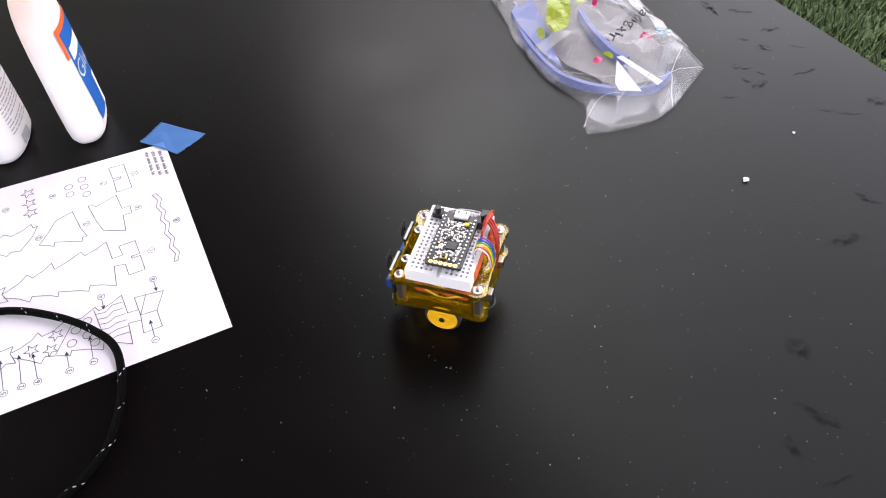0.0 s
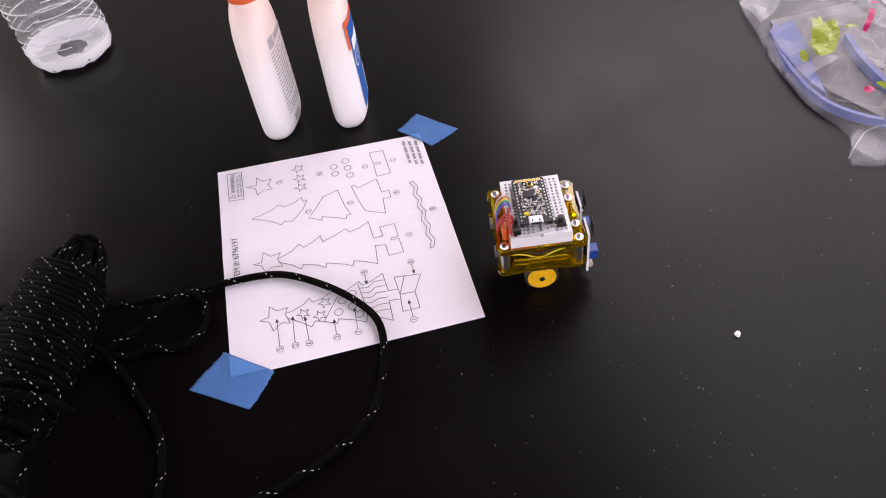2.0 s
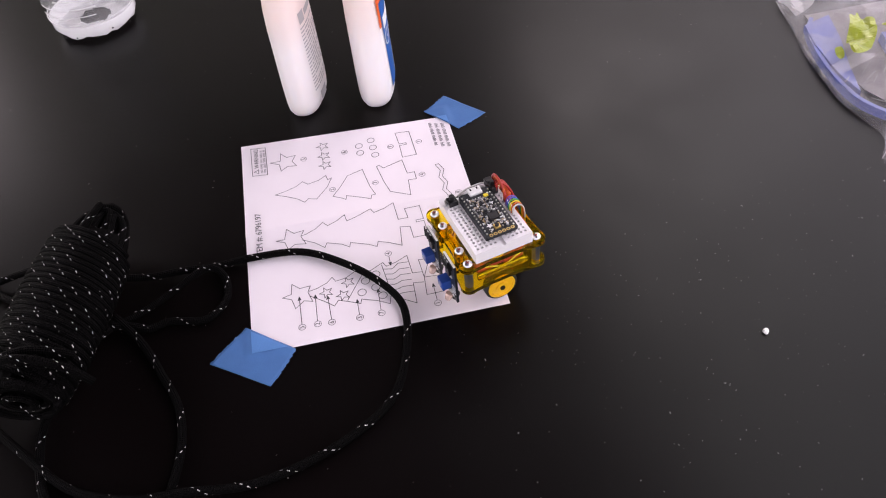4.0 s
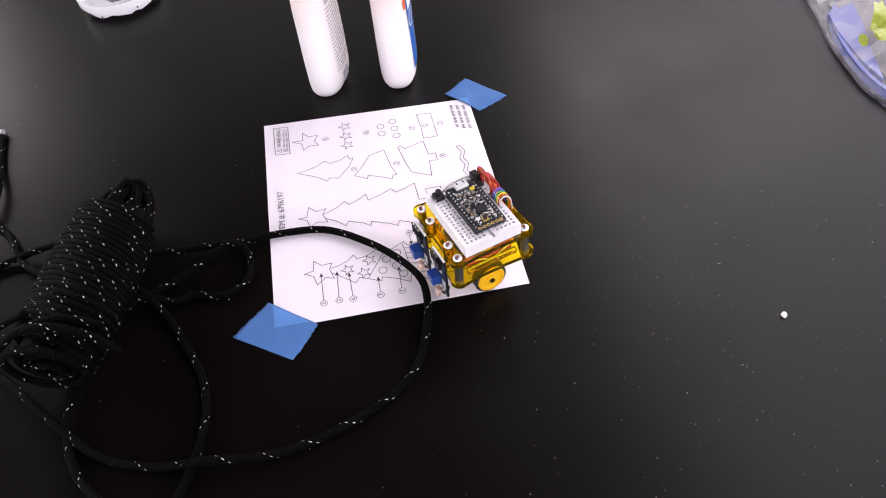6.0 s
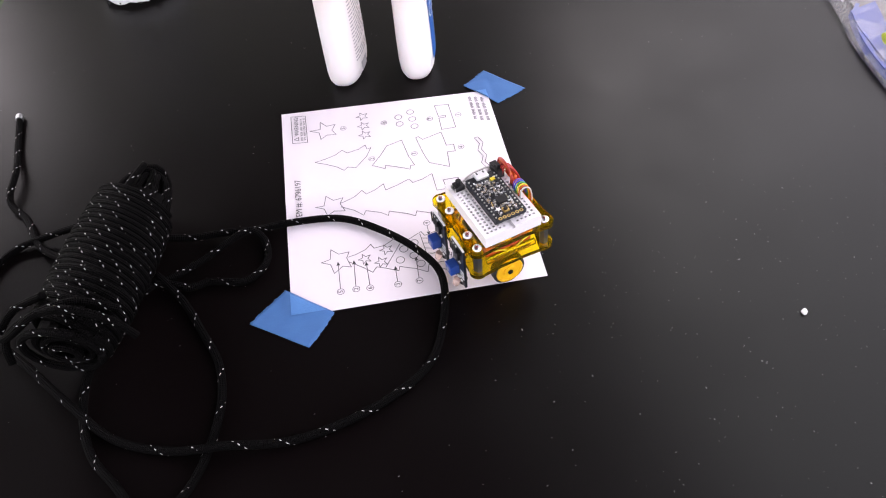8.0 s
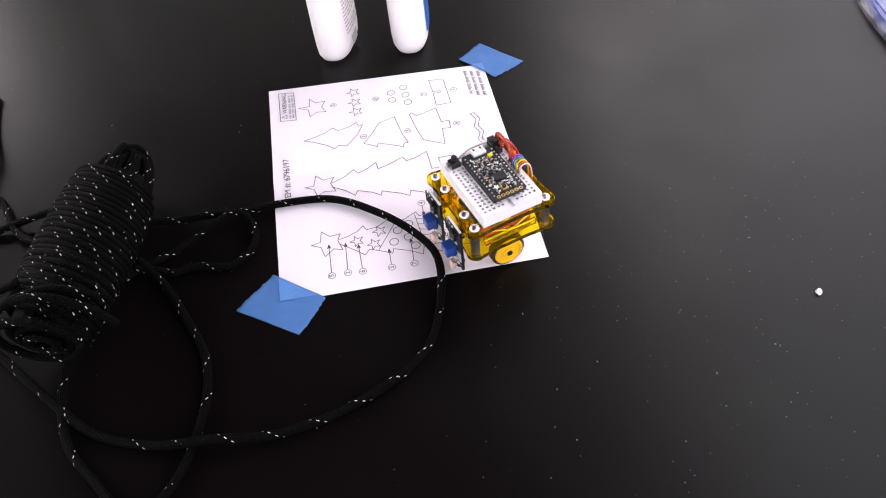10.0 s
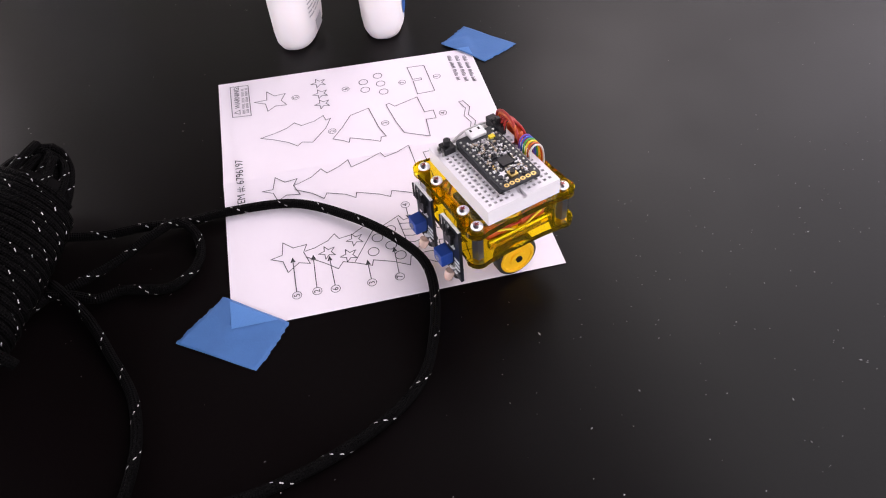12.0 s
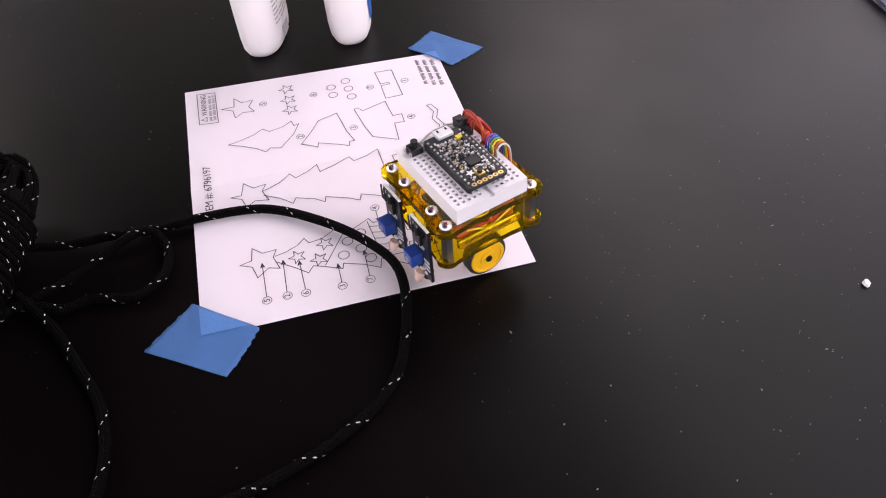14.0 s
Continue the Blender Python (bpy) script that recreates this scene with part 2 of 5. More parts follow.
def smooth_line(points, step=0.004, closed=False):
    """Catmull-Rom through the points, in even steps."""
    p = [Vector(q) for q in points]
    n = len(p)
    out = []
    for i in range(n if closed else n - 1):
        if closed:
            a, b, c, d = p[i - 1], p[i], p[(i + 1) % n], p[(i + 2) % n]
        else:
            a, b, c, d = p[max(i - 1, 0)], p[i], p[i + 1], p[min(i + 2, n - 1)]
        k = max(2, int((c - b).length / step))
        for j in range(k):
            t = j / k
            out.append(0.5 * ((2 * b) + (c - a) * t + (2 * a - 5 * b + 4 * c - d) * t * t + (3 * b - a - 3 * c + d) * t ** 3))
    if not closed:
        out.append(p[-1])
    return out


def tube(name, line, r, seg=8, closed=False):
    """A round cord along the line, with u in metres along it and v once round."""
    n = len(line)
    verts, us = [], []
    length = 0.0
    normal = Vector((0, 0, 1))
    for i, q in enumerate(line):
        if closed:
            d = line[(i + 1) % n] - line[i - 1]
        else:
            d = line[min(i + 1, n - 1)] - line[max(i - 1, 0)]
        d.normalize()
        normal = normal - d * normal.dot(d)
        if normal.length < 1e-4:
            normal = d.orthogonal()
        normal.normalize()
        side = d.cross(normal)
        if i:
            length += (q - line[i - 1]).length
        us.append(length)
        for k in range(seg):
            a = 2 * math.pi * k / seg
            verts.append(q + normal * r * math.cos(a) + side * r * math.sin(a))
    faces, uvs = [], []
    for i in range(n if closed else n - 1):
        j = (i + 1) % n
        u1 = us[j] if j else length + (line[0] - line[-1]).length
        for k in range(seg):
            kk = (k + 1) % seg
            faces.append((i * seg + k, i * seg + kk, j * seg + kk, j * seg + k))
            uvs += [(us[i], k / seg), (us[i], (k + 1) / seg), (u1, (k + 1) / seg), (u1, k / seg)]
    if not closed:
        faces.append(tuple(range(seg))[::-1])
        uvs += [(0, 0.5)] * seg
        faces.append(tuple((n - 1) * seg + k for k in range(seg)))
        uvs += [(length, 0.5)] * seg
    me = mesh_of(name, verts, faces, True)
    layer = me.uv_layers.new(name="UVMap")
    layer.data.foreach_set("uv", [c for q in uvs for c in q])
    return me


def slab(outer, holes, z0, z1):
    """A plate with the given outline and holes, from z0 to z1."""
    bm = bmesh.new()
    edges = []
    for loop in (outer, *holes):
        vs = [bm.verts.new((x, y, z0)) for x, y in loop]
        edges += [bm.edges.new((vs[i], vs[(i + 1) % len(vs)])) for i in range(len(vs))]
    made = bmesh.ops.triangle_fill(bm, use_beauty=True, use_dissolve=False, edges=edges)
    fs = [g for g in made["geom"] if isinstance(g, bmesh.types.BMFace)]
    ext = bmesh.ops.extrude_face_region(bm, geom=fs)
    bmesh.ops.translate(bm, vec=(0, 0, z1 - z0), verts=[g for g in ext["geom"] if isinstance(g, bmesh.types.BMVert)])
    return bm


def rounded(x0, y0, x1, y1, r, k=6):
    out = []
    for cx, cy, a in ((x1 - r, y1 - r, 0), (x0 + r, y1 - r, 90), (x0 + r, y0 + r, 180), (x1 - r, y0 + r, 270)):
        out += [(cx + r * math.cos(radians(a + 90 * i / k)), cy + r * math.sin(radians(a + 90 * i / k))) for i in range(k + 1)]
    return out


def writing(name, text, size, m, material, parent, label=""):
    """Flat lettering with the built-in font, as a mesh."""
    cu = bpy.data.curves.new(name, "FONT")
    cu.body, cu.size, cu.extrude = text, size, 0.00002
    tmp = new("lettering", cu)
    bpy.context.view_layer.update()
    me = bpy.data.meshes.new_from_object(tmp.evaluated_get(bpy.context.evaluated_depsgraph_get()))
    bpy.data.objects.remove(tmp)
    me.transform(m)
    me.materials.clear()
    return part(name, me, material, parent, label)


# ---- the lawn and the table ----
TOP = 0.0
GROUND = -0.73
ground = part("ground", mesh_of("ground", [(-300, -300, GROUND), (300, -300, GROUND), (300, 300, GROUND), (-300, 300, GROUND)], [(0, 1, 2, 3)]), M_SOIL)
tagged(ground, "green lawn stretching away round the table", "lawn", kind="structure")


def lawn(x0, x1, y0, y1, count):
    rng = random.Random(4)
    verts, faces = [], []
    for _ in range(count):
        x, y = rng.uniform(x0, x1), rng.uniform(y0, y1)
        a, h, w = rng.uniform(0, 6.283), rng.uniform(0.02, 0.045), rng.uniform(0.002, 0.004)
        lean = rng.uniform(0.005, 0.03)
        dx, dy = math.cos(a), math.sin(a)
        b = len(verts)
        verts += [(x - dy * w, y + dx * w, GROUND), (x + dy * w, y - dx * w, GROUND), (x + dx * lean, y + dy * lean, GROUND + h)]
        faces.append((b, b + 1, b + 2))
    return mesh_of("lawn_blades", verts, faces)


grass = part("lawn_blades", lawn(0.45, 2.1, -1.0, 1.3, 60000), M_GRASS)
tagged(grass, "short green lawn grass beside the table", "grass", kind="stuff")

# Out of view: canopy added to darken what the tabletop reflects.
canopy = part("canopy", box((-2.6 + 0.79) / 2, -0.2, 1.55, 3.39, 5.0, 0.02), mat("unseen_canopy_cloth", (0.007, 0.007, 0.007), 0.95, spec=0.1))
tagged(canopy, "plain dark canopy, out of view, added to shade the table", "canopy", kind="structure")
for cx in (-2.5, 0.66):
    for cy in (-2.6, 2.2):
        part("added_canopy_post", box(cx, cy, GROUND, 0.06, 0.06, 1.55 - GROUND, 0.005), M_LEG, canopy)

# Unseen wall, added so the far tabletop reflects an even pale tone.
wall = part("unseen_wall_north", box(0.775, 2.55, GROUND, 4.45, 0.12, 2.4), mat("unseen_wall_render", (0.66, 0.64, 0.61), 0.9, vary=0.3, scale=4, bump=0.3, bump_scale=90))
tagged(wall, "plain pale wall, out of view, added for its reflection in the table", "wall", kind="structure")

table = empty("table", pose(0, 0, 0), "large black satin table with smears and dust on a lawn", "table")
X0, X1, Y0, Y1 = -0.275, 0.698, -0.85, 0.98
bm = slab(rounded(X0, Y0, X1, Y1, 0.006), [], -0.022, 0.0)
part("tabletop", bm, M_TABLE, table, "black satin tabletop")
bm = box((X0 + X1) / 2, (Y0 + Y1) / 2, -0.08, X1 - X0 - 0.12, Y1 - Y0 - 0.12, 0.05)
part("apron", bm, M_LEG, table)
for x in (X0 + 0.07, X1 - 0.07):
    for y in (Y0 + 0.07, Y1 - 0.07):
        part("leg", box(x, y, GROUND, 0.045, 0.045, 0.65, 0.004), M_LEG, table)

# ---- the instruction sheet ----
sheet = empty("instruction_sheet", pose(0, 0, 0), "white paper sheet with printed tree piece drawings, taped down", "paper")
PW, PH = 0.166, 0.2055


def sheet_z(x, y):
    u, v = x / PW, -y / PH
    return 0.0006 + 0.0012 * math.exp(-abs(v - 0.49) / 0.035) + 0.0008 * math.sin(3.1 * u + 1) ** 2 * math.sin(3.14 * v) ** 2


def sheet_mesh(nx=40, ny=110):
    verts, faces = [], []
    for k in (0, 1):
        for j in range(ny + 1):
            for i in range(nx + 1):
                x = PW * i / nx + 0.0018 * (1 - i / nx) * j / ny
                y = -PH * j / ny - (i / nx) * (0.011 * (1 - j / ny) + 0.0022 * j / ny)
                verts.append((x, y, sheet_z(x, y) - 0.0002 * k))
    n = (nx + 1) * (ny + 1)
    for j in range(ny):
        for i in range(nx):
            a = j * (nx + 1) + i
            faces.append((a, a + nx + 1, a + nx + 2, a + 1))
            faces.append((n + a, n + a + 1, n + a + nx + 2, n + a + nx + 1))
    rim = [i for i in range(nx + 1)] + [j * (nx + 1) + nx for j in range(1, ny + 1)] + [ny * (nx + 1) + i for i in range(nx - 1, -1, -1)] + [j * (nx + 1) for j in range(ny - 1, 0, -1)]
    for a, b in zip(rim, rim[1:] + rim[:1]):
        faces.append((a, b, n + b, n + a))
    return mesh_of("paper", verts, faces, False)


part("paper", sheet_mesh(), M_PAPER, sheet)


def stroke(lines, w=0.00042):
    """Printed lines, in mm on the sheet, as flat ribbons."""
    verts, faces = [], []
    for line, closed in lines:
        p = [Vector((x / 1000, y / 1000)) for x, y in line]
        if closed:
            p.append(p[0])
        for a, b in zip(p, p[1:]):
            k = max(1, int((b - a).length / 0.002))
            d = (b - a).normalized() * (w / 2)
            s = Vector((-d.y, d.x))
            base = len(verts)
            for i in range(k + 1):
                q = a + (b - a) * i / k + (d if i == k else -d if i == 0 else Vector((0, 0)))
                for e in (q - s, q + s):
                    verts.append((e.x, e.y, sheet_z(e.x, e.y) + 0.00022))
            for i in range(k):
                faces.append((base + 2 * i, base + 2 * i + 2, base + 2 * i + 3, base + 2 * i + 1))
    return mesh_of("print", verts, faces)


def star(cx, cy, r, turn=90, k=0.42):
    return [(cx + (r if i % 2 == 0 else r * k) * math.cos(radians(turn + 36 * i)), cy + (r if i % 2 == 0 else r * k) * math.sin(radians(turn + 36 * i))) for i in range(10)], True


def ring(cx, cy, r, n=18):
    return [(cx + r * math.cos(2 * math.pi * i / n), cy + r * math.sin(2 * math.pi * i / n)) for i in range(n)], True


def printed(name, lines, w=0.00042):
    return part(name, stroke(lines, w), M_INK, sheet)


def digit(cx, cy, text):
    """A numeral in a ring, reading up the sheet."""
    printed("number_ring", [ring(cx, cy, 2.3, 16)], 0.0003)
    m = Matrix.Translation((cx / 1000 + 0.0013, cy / 1000 - 0.0010, sheet_z(cx / 1000, cy / 1000) + 0.00015)) @ Matrix.Rotation(radians(90), 4, "Z")
    writing("number", text, 0.0042, m, M_INK, sheet)


printed("star_outline", [([(22, -27), (30, -27), (30.5, -18), (35, -24), (42, -23.5), (39, -30), (42, -36), (35, -35), (30, -39), (29, -31)], True)])
for q in ((64, -19), (64, -31), (64, -42)):
    printed("star_outline", [star(*q, 5, 180)])
for q in ((92, -27), (92, -35.5), (102, -23), (102.5, -32), (103, -41)):
    printed("ring_outline", [ring(*q, 2.8)])
printed("tab_outline", [([(122, -20), (133, -21), (134, -50), (123, -50), (123, -36), (128.5, -36), (128.5, -34), (123, -34)], True)])
printed("tree_piece_outline", [([(24, -65), (32, -63), (40, -60), (45, -56), (49, -60), (57, -58), (63, -54), (64, -59), (67, -58), (63, -67), (54, -78), (48, -76), (45, -79), (40, -74), (32, -69)], True)])
printed("tree_piece_outline", [([(66, -78.5), (73, -69), (79, -59), (91, -55), (94, -75), (97, -85), (94, -85), (93, -89), (88, -86), (76, -80.5), (75, -84.5), (72, -82)], True)])
printed("tree_piece_outline", [([(102, -55), (104, -54), (107, -58), (122, -53), (123.5, -69), (129, -69), (129, -77), (123, -76.5), (122.5, -85), (122, -93), (115, -89), (108, -85), (105, -73), (103.5, -64)], True)])
ZIG = [(145.5 + (2.6 if k % 2 else 0), -66 - 7.2 * k) for k in range(11)]
printed("garland_outline", [(ZIG + [(x + 2.8, y + 0.4) for x, y in ZIG[::-1]], True)])
printed("star_outline", [([(22, -113), (28, -113), (30, -104), (35, -109), (42, -108), (39.5, -113), (42.5, -121), (35, -119.5), (30, -123), (28, -116)], True)])
printed("tree_outline", [([(39.5, -113), (43, -112), (50, -109), (56, -104), (59, -108), (66, -105), (72, -101), (73, -107), (82, -104), (91, -100), (93, -104), (101, -102), (108, -98), (109, -115), (116, -115), (115, -106), (126, -106), (126.5, -119), (121, -119), (121, -121), (126.5, -121), (127, -135), (116.5, -135), (116, -124), (109, -122.5), (107.5, -140), (99, -135), (92, -132), (90.5, -136.5), (85, -133), (73, -128), (72, -132), (67, -128), (57, -124), (55, -128), (49, -122), (40, -116.5)], False)])
printed("star_outline", [([(23, -165), (29, -163.5), (30, -155), (35, -160), (42, -159.5), (40, -164.5), (42.5, -173), (37, -171), (31, -176), (29, -168)], True)])
printed("tree_outline", [([(41, -164), (46, -163), (53, -160), (57, -156), (59, -160), (66, -159), (74, -154), (83, -157), (92, -152), (94, -156), (101, -154), (109, -150), (110, -166.5), (116, -167)], False), ([(116, -176), (109, -175), (108.5, -192), (101, -187), (93, -182), (91.5, -188), (84, -183.5), (74, -179.5), (73, -183), (65, -179), (59, -176.5), (56, -180.5), (50, -175), (41, -168)], False), ([(77, -159), (65, -178)], False), ([(91, -154), (94, -182)], False)])
for k in range(6):
    y = -158 - 4.6 * k
    printed("garland_line", [([(91.5 + 0.5 * k, y), (97, y - 1.2), (98.5 + 0.4 * k, y - 0.4), (102, y + 2.6 - 0.6 * k), (108.6, y + 2 - 0.6 * k)], False)])
for q in ((52, -168), (67, -163), (62.5, -173)):
    printed("star_outline", [star(*q, 4.6, 180)])
for q in ((75, -174), (78.5, -165), (88, -180), (86, -161), (84.5, -172)):
    printed("ring_outline", [ring(*q, 2.8)])
printed("stand_outline", [([(116, -156), (123, -157), (134, -159), (127, -173), (117, -172)], True), ([(123, -157), (117, -172)], False), ([(117, -172), (127, -173), (127.5, -187), (116, -187)], True)])
ARROWS = (("5", 34, -192, 34, -167), ("2", 44, -192, 44.5, -168), ("6", 53, -193, 52.5, -171), ("3", 71, -194, 71, -179), ("7", 85, -194, 85.5, -174), ("1", 121.5, -195.5, 121.5, -179), ("8", 130, -146, 130, -157), ("4", 97, -145, 97, -156))
for text, x, y, tx, ty in ARROWS:
    s = 1 if ty > y else -1
    digit(x, y, text)
    printed("arrow", [([(x, y + 2.6 * s), (tx, ty)], False), ([(tx - 0.5, ty - 2.6 * s), (tx - 0.2, ty - 0.6 * s), (tx, ty), (tx + 0.2, ty - 0.6 * s), (tx + 0.5, ty - 2.6 * s), (tx + 1.0, ty - 2.8 * s), (tx, ty), (tx - 1.0, ty - 2.8 * s)], True)])
for text, x, y in (("5", 48, -30), ("6", 80, -31), ("7", 116, -35), ("1", 138.5, -35.5), ("2", 66.5, -71), ("3", 98.5, -72.5), ("4", 134, -73.5), ("8", 156, -101), ("1", 134, -120)):
    digit(x, y, text)
printed("warning_frame", [([(7.5, -5.5), (19, -7), (19.5, -40), (8, -38.5)], True)])
up = Matrix.Rotation(radians(90), 4, "Z")
writing("warning_word", "WARNING:", 0.0047, Matrix.Translation((0.0130, -0.0300, sheet_z(0.011, -0.02) + 0.0002)) @ up, M_INK, sheet)
printed("warning_sign", [([(12.8, -36.5), (12.8, -32.2), (9.3, -34.3)], True)])
for k in range(2):
    printed("text_bar", [([(14.6 + 2.3 * k, y), (15.9 + 2.3 * k, y)], False) for i, y in enumerate(np.arange(-36.5, -9, 1.1)) if i % 6 != 4], 0.0004)
writing("item_number", "ITEM #: 6796197", 0.0062, Matrix.Translation((0.0125, -0.126, sheet_z(0.012, -0.1) + 0.0004)) @ up, M_INK, sheet)
for k in range(3):
    rows = [(150 + 4.7 * k, y) for y in np.arange(-16 - 1.5 * k, -44 - 2.5 * k, -1.25)]
    printed("text_bar", [([(x, y), (x + (1.9 if i % 3 else 1.3), y)], False) for i, (x, y) in enumerate(rows) if i % 7 != 5], 0.0006)


# ---- painter's tape ----
def tape(corners, z_at, seed):
    """A torn strip: the second and fourth sides are ragged."""
    rng = random.Random(seed)
    p = [Vector((x / 1000, y / 1000)) for x, y in corners]
    n, m = 22, 18
    verts, faces = [], []
    tear0 = [rng.uniform(-0.0005, 0.0005) for _ in range(n + 1)]
    tear1 = [rng.uniform(-0.0005, 0.0005) for _ in range(n + 1)]
    for k in (0, 1):
        for j in range(n + 1):
            for i in range(m + 1):
                u, v = i / m, j / n
                q = (p[0] * (1 - u) + p[1] * u) * (1 - v) + (p[3] * (1 - u) + p[2] * u) * v
                along = (p[1] - p[0]).normalized()
                q = q + along * (tear0[j] * (i == 0) + tear1[j] * (i == m))
                verts.append((q.x, q.y, z_at(q.x, q.y) + 0.00025 * (1 - k) + 0.00015 * math.sin(9 * u + 4 * v)))
    w = (n + 1) * (m + 1)
    for j in range(n):
        for i in range(m):
            a = j * (m + 1) + i
            faces += [(a, a + m + 1, a + m + 2, a + 1), (w + a, w + a + 1, w + a + m + 2, w + a + m + 1)]
    rim = [i for i in range(m + 1)] + [j * (m + 1) + m for j in range(1, n + 1)] + [n * (m + 1) + i for i in range(m - 1, -1, -1)] + [j * (m + 1) for j in range(n - 1, 0, -1)]
    for a, b in zip(rim, rim[1:] + rim[:1]):
        faces.append((a, b, w + b, w + a))
    return mesh_of("tape", verts, faces, True)


def over_sheet(x, y):
    inside = min(x + 0.004, 0.004 - y, PW + 0.004 - x, y + PH + 0.004)
    return 0.0004 + (sheet_z(min(max(x, 0), PW), min(max(y, -PH), 0)) + 0.0004) * min(1, max(0, inside / 0.004))


def overlap(corners, parent):
    """The tape where it lies on the white sheet and looks lighter."""
    bm = bmesh.new()
    bm.faces.new([bm.verts.new((x / 1000, y / 1000, 0)) for x, y in corners])
    for _ in range(3):
        bmesh.ops.subdivide_edges(bm, edges=bm.edges[:], cuts=1, use_grid_fill=True)
    for v in bm.verts:
        v.co.z = over_sheet(v.co.x, v.co.y) + 0.0006
    part("overlap", bm, M_TAPELIGHT, parent, "lighter blue where the tape covers paper")


tape_a = tagged(part("masking_tape", tape(((169, 16), (197, -16), (172, -29), (149, -1)), over_sheet, 3), M_TAPE), "torn piece of blue masking tape over the sheet's corner", "tape", "masking tape pieces")
tape_b = tagged(part("masking_tape", tape(((-2, -183), (29, -208), (12, -231), (-25, -205)), over_sheet, 5), M_TAPE), "larger torn piece of blue masking tape beside the cord", "tape", "masking tape pieces")


overlap(((157.5, -10.5), (165.5, -11), (166, -20.5)), tape_a)
overlap(((1.5, -187.5), (1.8, -205), (24, -205.3)), tape_b)


# ---- glue bottles ----
def glue_bottle(m, label, front):
    ob = empty("glue_bottle", m, label, "glue bottle", "glue bottles")
    # half length, half width, height: an oval body that narrows to a shoulder
    prof = ((0.0240, 0.0105, 0.0), (0.0272, 0.0130, 0.0013), (0.0294, 0.0146, 0.005), (0.0298, 0.0152, 0.011), (0.0298, 0.0154, 0.030), (0.0290, 0.0151, 0.078), (0.0270, 0.0147, 0.094), (0.0225, 0.0142, 0.104), (0.0165, 0.0135, 0.110), (0.0125, 0.0125, 0.113), (0.0118, 0.0118, 0.117))
    bm = bmesh.new()
    seg = 40
    rings = []
    for a, b, z in prof:
        r = []
        for i in range(seg):
            t = 2 * math.pi * i / seg
            c, s = math.cos(t), math.sin(t)
            r.append(bm.verts.new((a * math.copysign(abs(c) ** 0.8, c), b * math.copysign(abs(s) ** 0.8, s), z)))
        rings.append(r)
    for p, q in zip(rings, rings[1:]):
        for i in range(seg):
            bm.faces.new((p[i], p[(i + 1) % seg], q[(i + 1) % seg], q[i]))
    bm.faces.new(rings[0][::-1])
    bm.faces.new(rings[-1])
    part("body", bm, M_GLUE, ob, smooth=True)
    cap = turned(((0.0128, 0.1165), (0.0130, 0.118), (0.0122, 0.128), (0.0085, 0.131), (0.0060, 0.134), (0.0050, 0.146), (0.0030, 0.150)), 28)
    part("cap", cap, M_ORANGE, ob, "ribbed orange twist cap", True)

    def on_side(u, z, lift=0.0003):
        k = 0.0154 - 0.0003 * (z - 0.030) / 0.048 if z < 0.078 else 0.0151 - 0.0004 * (z - 0.078) / 0.016
        s = max(0.0, 1 - (abs(u) / 0.0302) ** 2.5) ** 0.4
        return (u, -(k * s + lift), z)

    def patch(u0, u1, z0, z1, skew=0.0, lift=0.0003, n=12, k=10):
        verts = [on_side(u0 + (u1 - u0) * i / n + skew * (1 - j / k), z0 + (z1 - z0) * j / k, lift) for j in range(k + 1) for i in range(n + 1)]
        faces = [(j * (n + 1) + i, j * (n + 1) + i + 1, (j + 1) * (n + 1) + i + 1, (j + 1) * (n + 1) + i) for j in range(k) for i in range(n)]
        return mesh_of("patch", verts, faces, True)

    if front:
        part("label", patch(-0.019, 0.022, 0.012, 0.089, skew=0.004), M_BLUELABEL, ob, "blue front label panel")
        part("label_band", patch(-0.020, 0.022, 0.089, 0.094, lift=0.00032), M_ORANGELABEL, ob, "orange upper label panel")
        part("label_edge", patch(-0.0225, -0.0193, 0.070, 0.094, lift=0.00035), M_ORANGELABEL, ob, "orange label edge")
        part("label_mark", patch(-0.016, 0.012, 0.066, 0.076, lift=0.0005), M_SILK, ob)
        me = writing("label_word", "Glue", 0.019, Matrix(), M_SILK, ob)
        for v in me.data.vertices:
            v.co = on_side(-0.018 + v.co.x, 0.050 + v.co.y, 0.0006)
        part("label_stripe", patch(0.006, 0.0135, 0.012, 0.040, lift=0.0005), M_SILK, ob)
    else:
        part("label_mark", patch(-0.018, -0.009, 0.080, 0.089), M_GREYPRINT, ob)
        part("label_mark", patch(-0.007, 0.016, 0.082, 0.087), M_GREYPRINT, ob)
        rng = random.Random(8)
        for i in range(19):
            z = 0.076 - 0.0031 * i
            u = -0.019
            while u < 0.013 and rng.random() > 0.06:
                w = rng.uniform(0.003, 0.009)
                part("text_bar", patch(u, min(u + w, 0.017), z, z + 0.0012, n=4, k=1), M_GREYPRINT, ob)
                u += w + 0.0011
        part("text_box", patch(-0.012, 0.002, 0.006, 0.0145, k=2), M_GREYPRINT, ob)
    return ob


glue_bottle(pose(0.0592, 0.0500, 0, 0, 0, 74), "white glue bottle with a printed grey back label", False)
glue_bottle(pose(0.1180, 0.0440, 0, 0, 0, 80), "white glue bottle with a blue and orange front label", True)


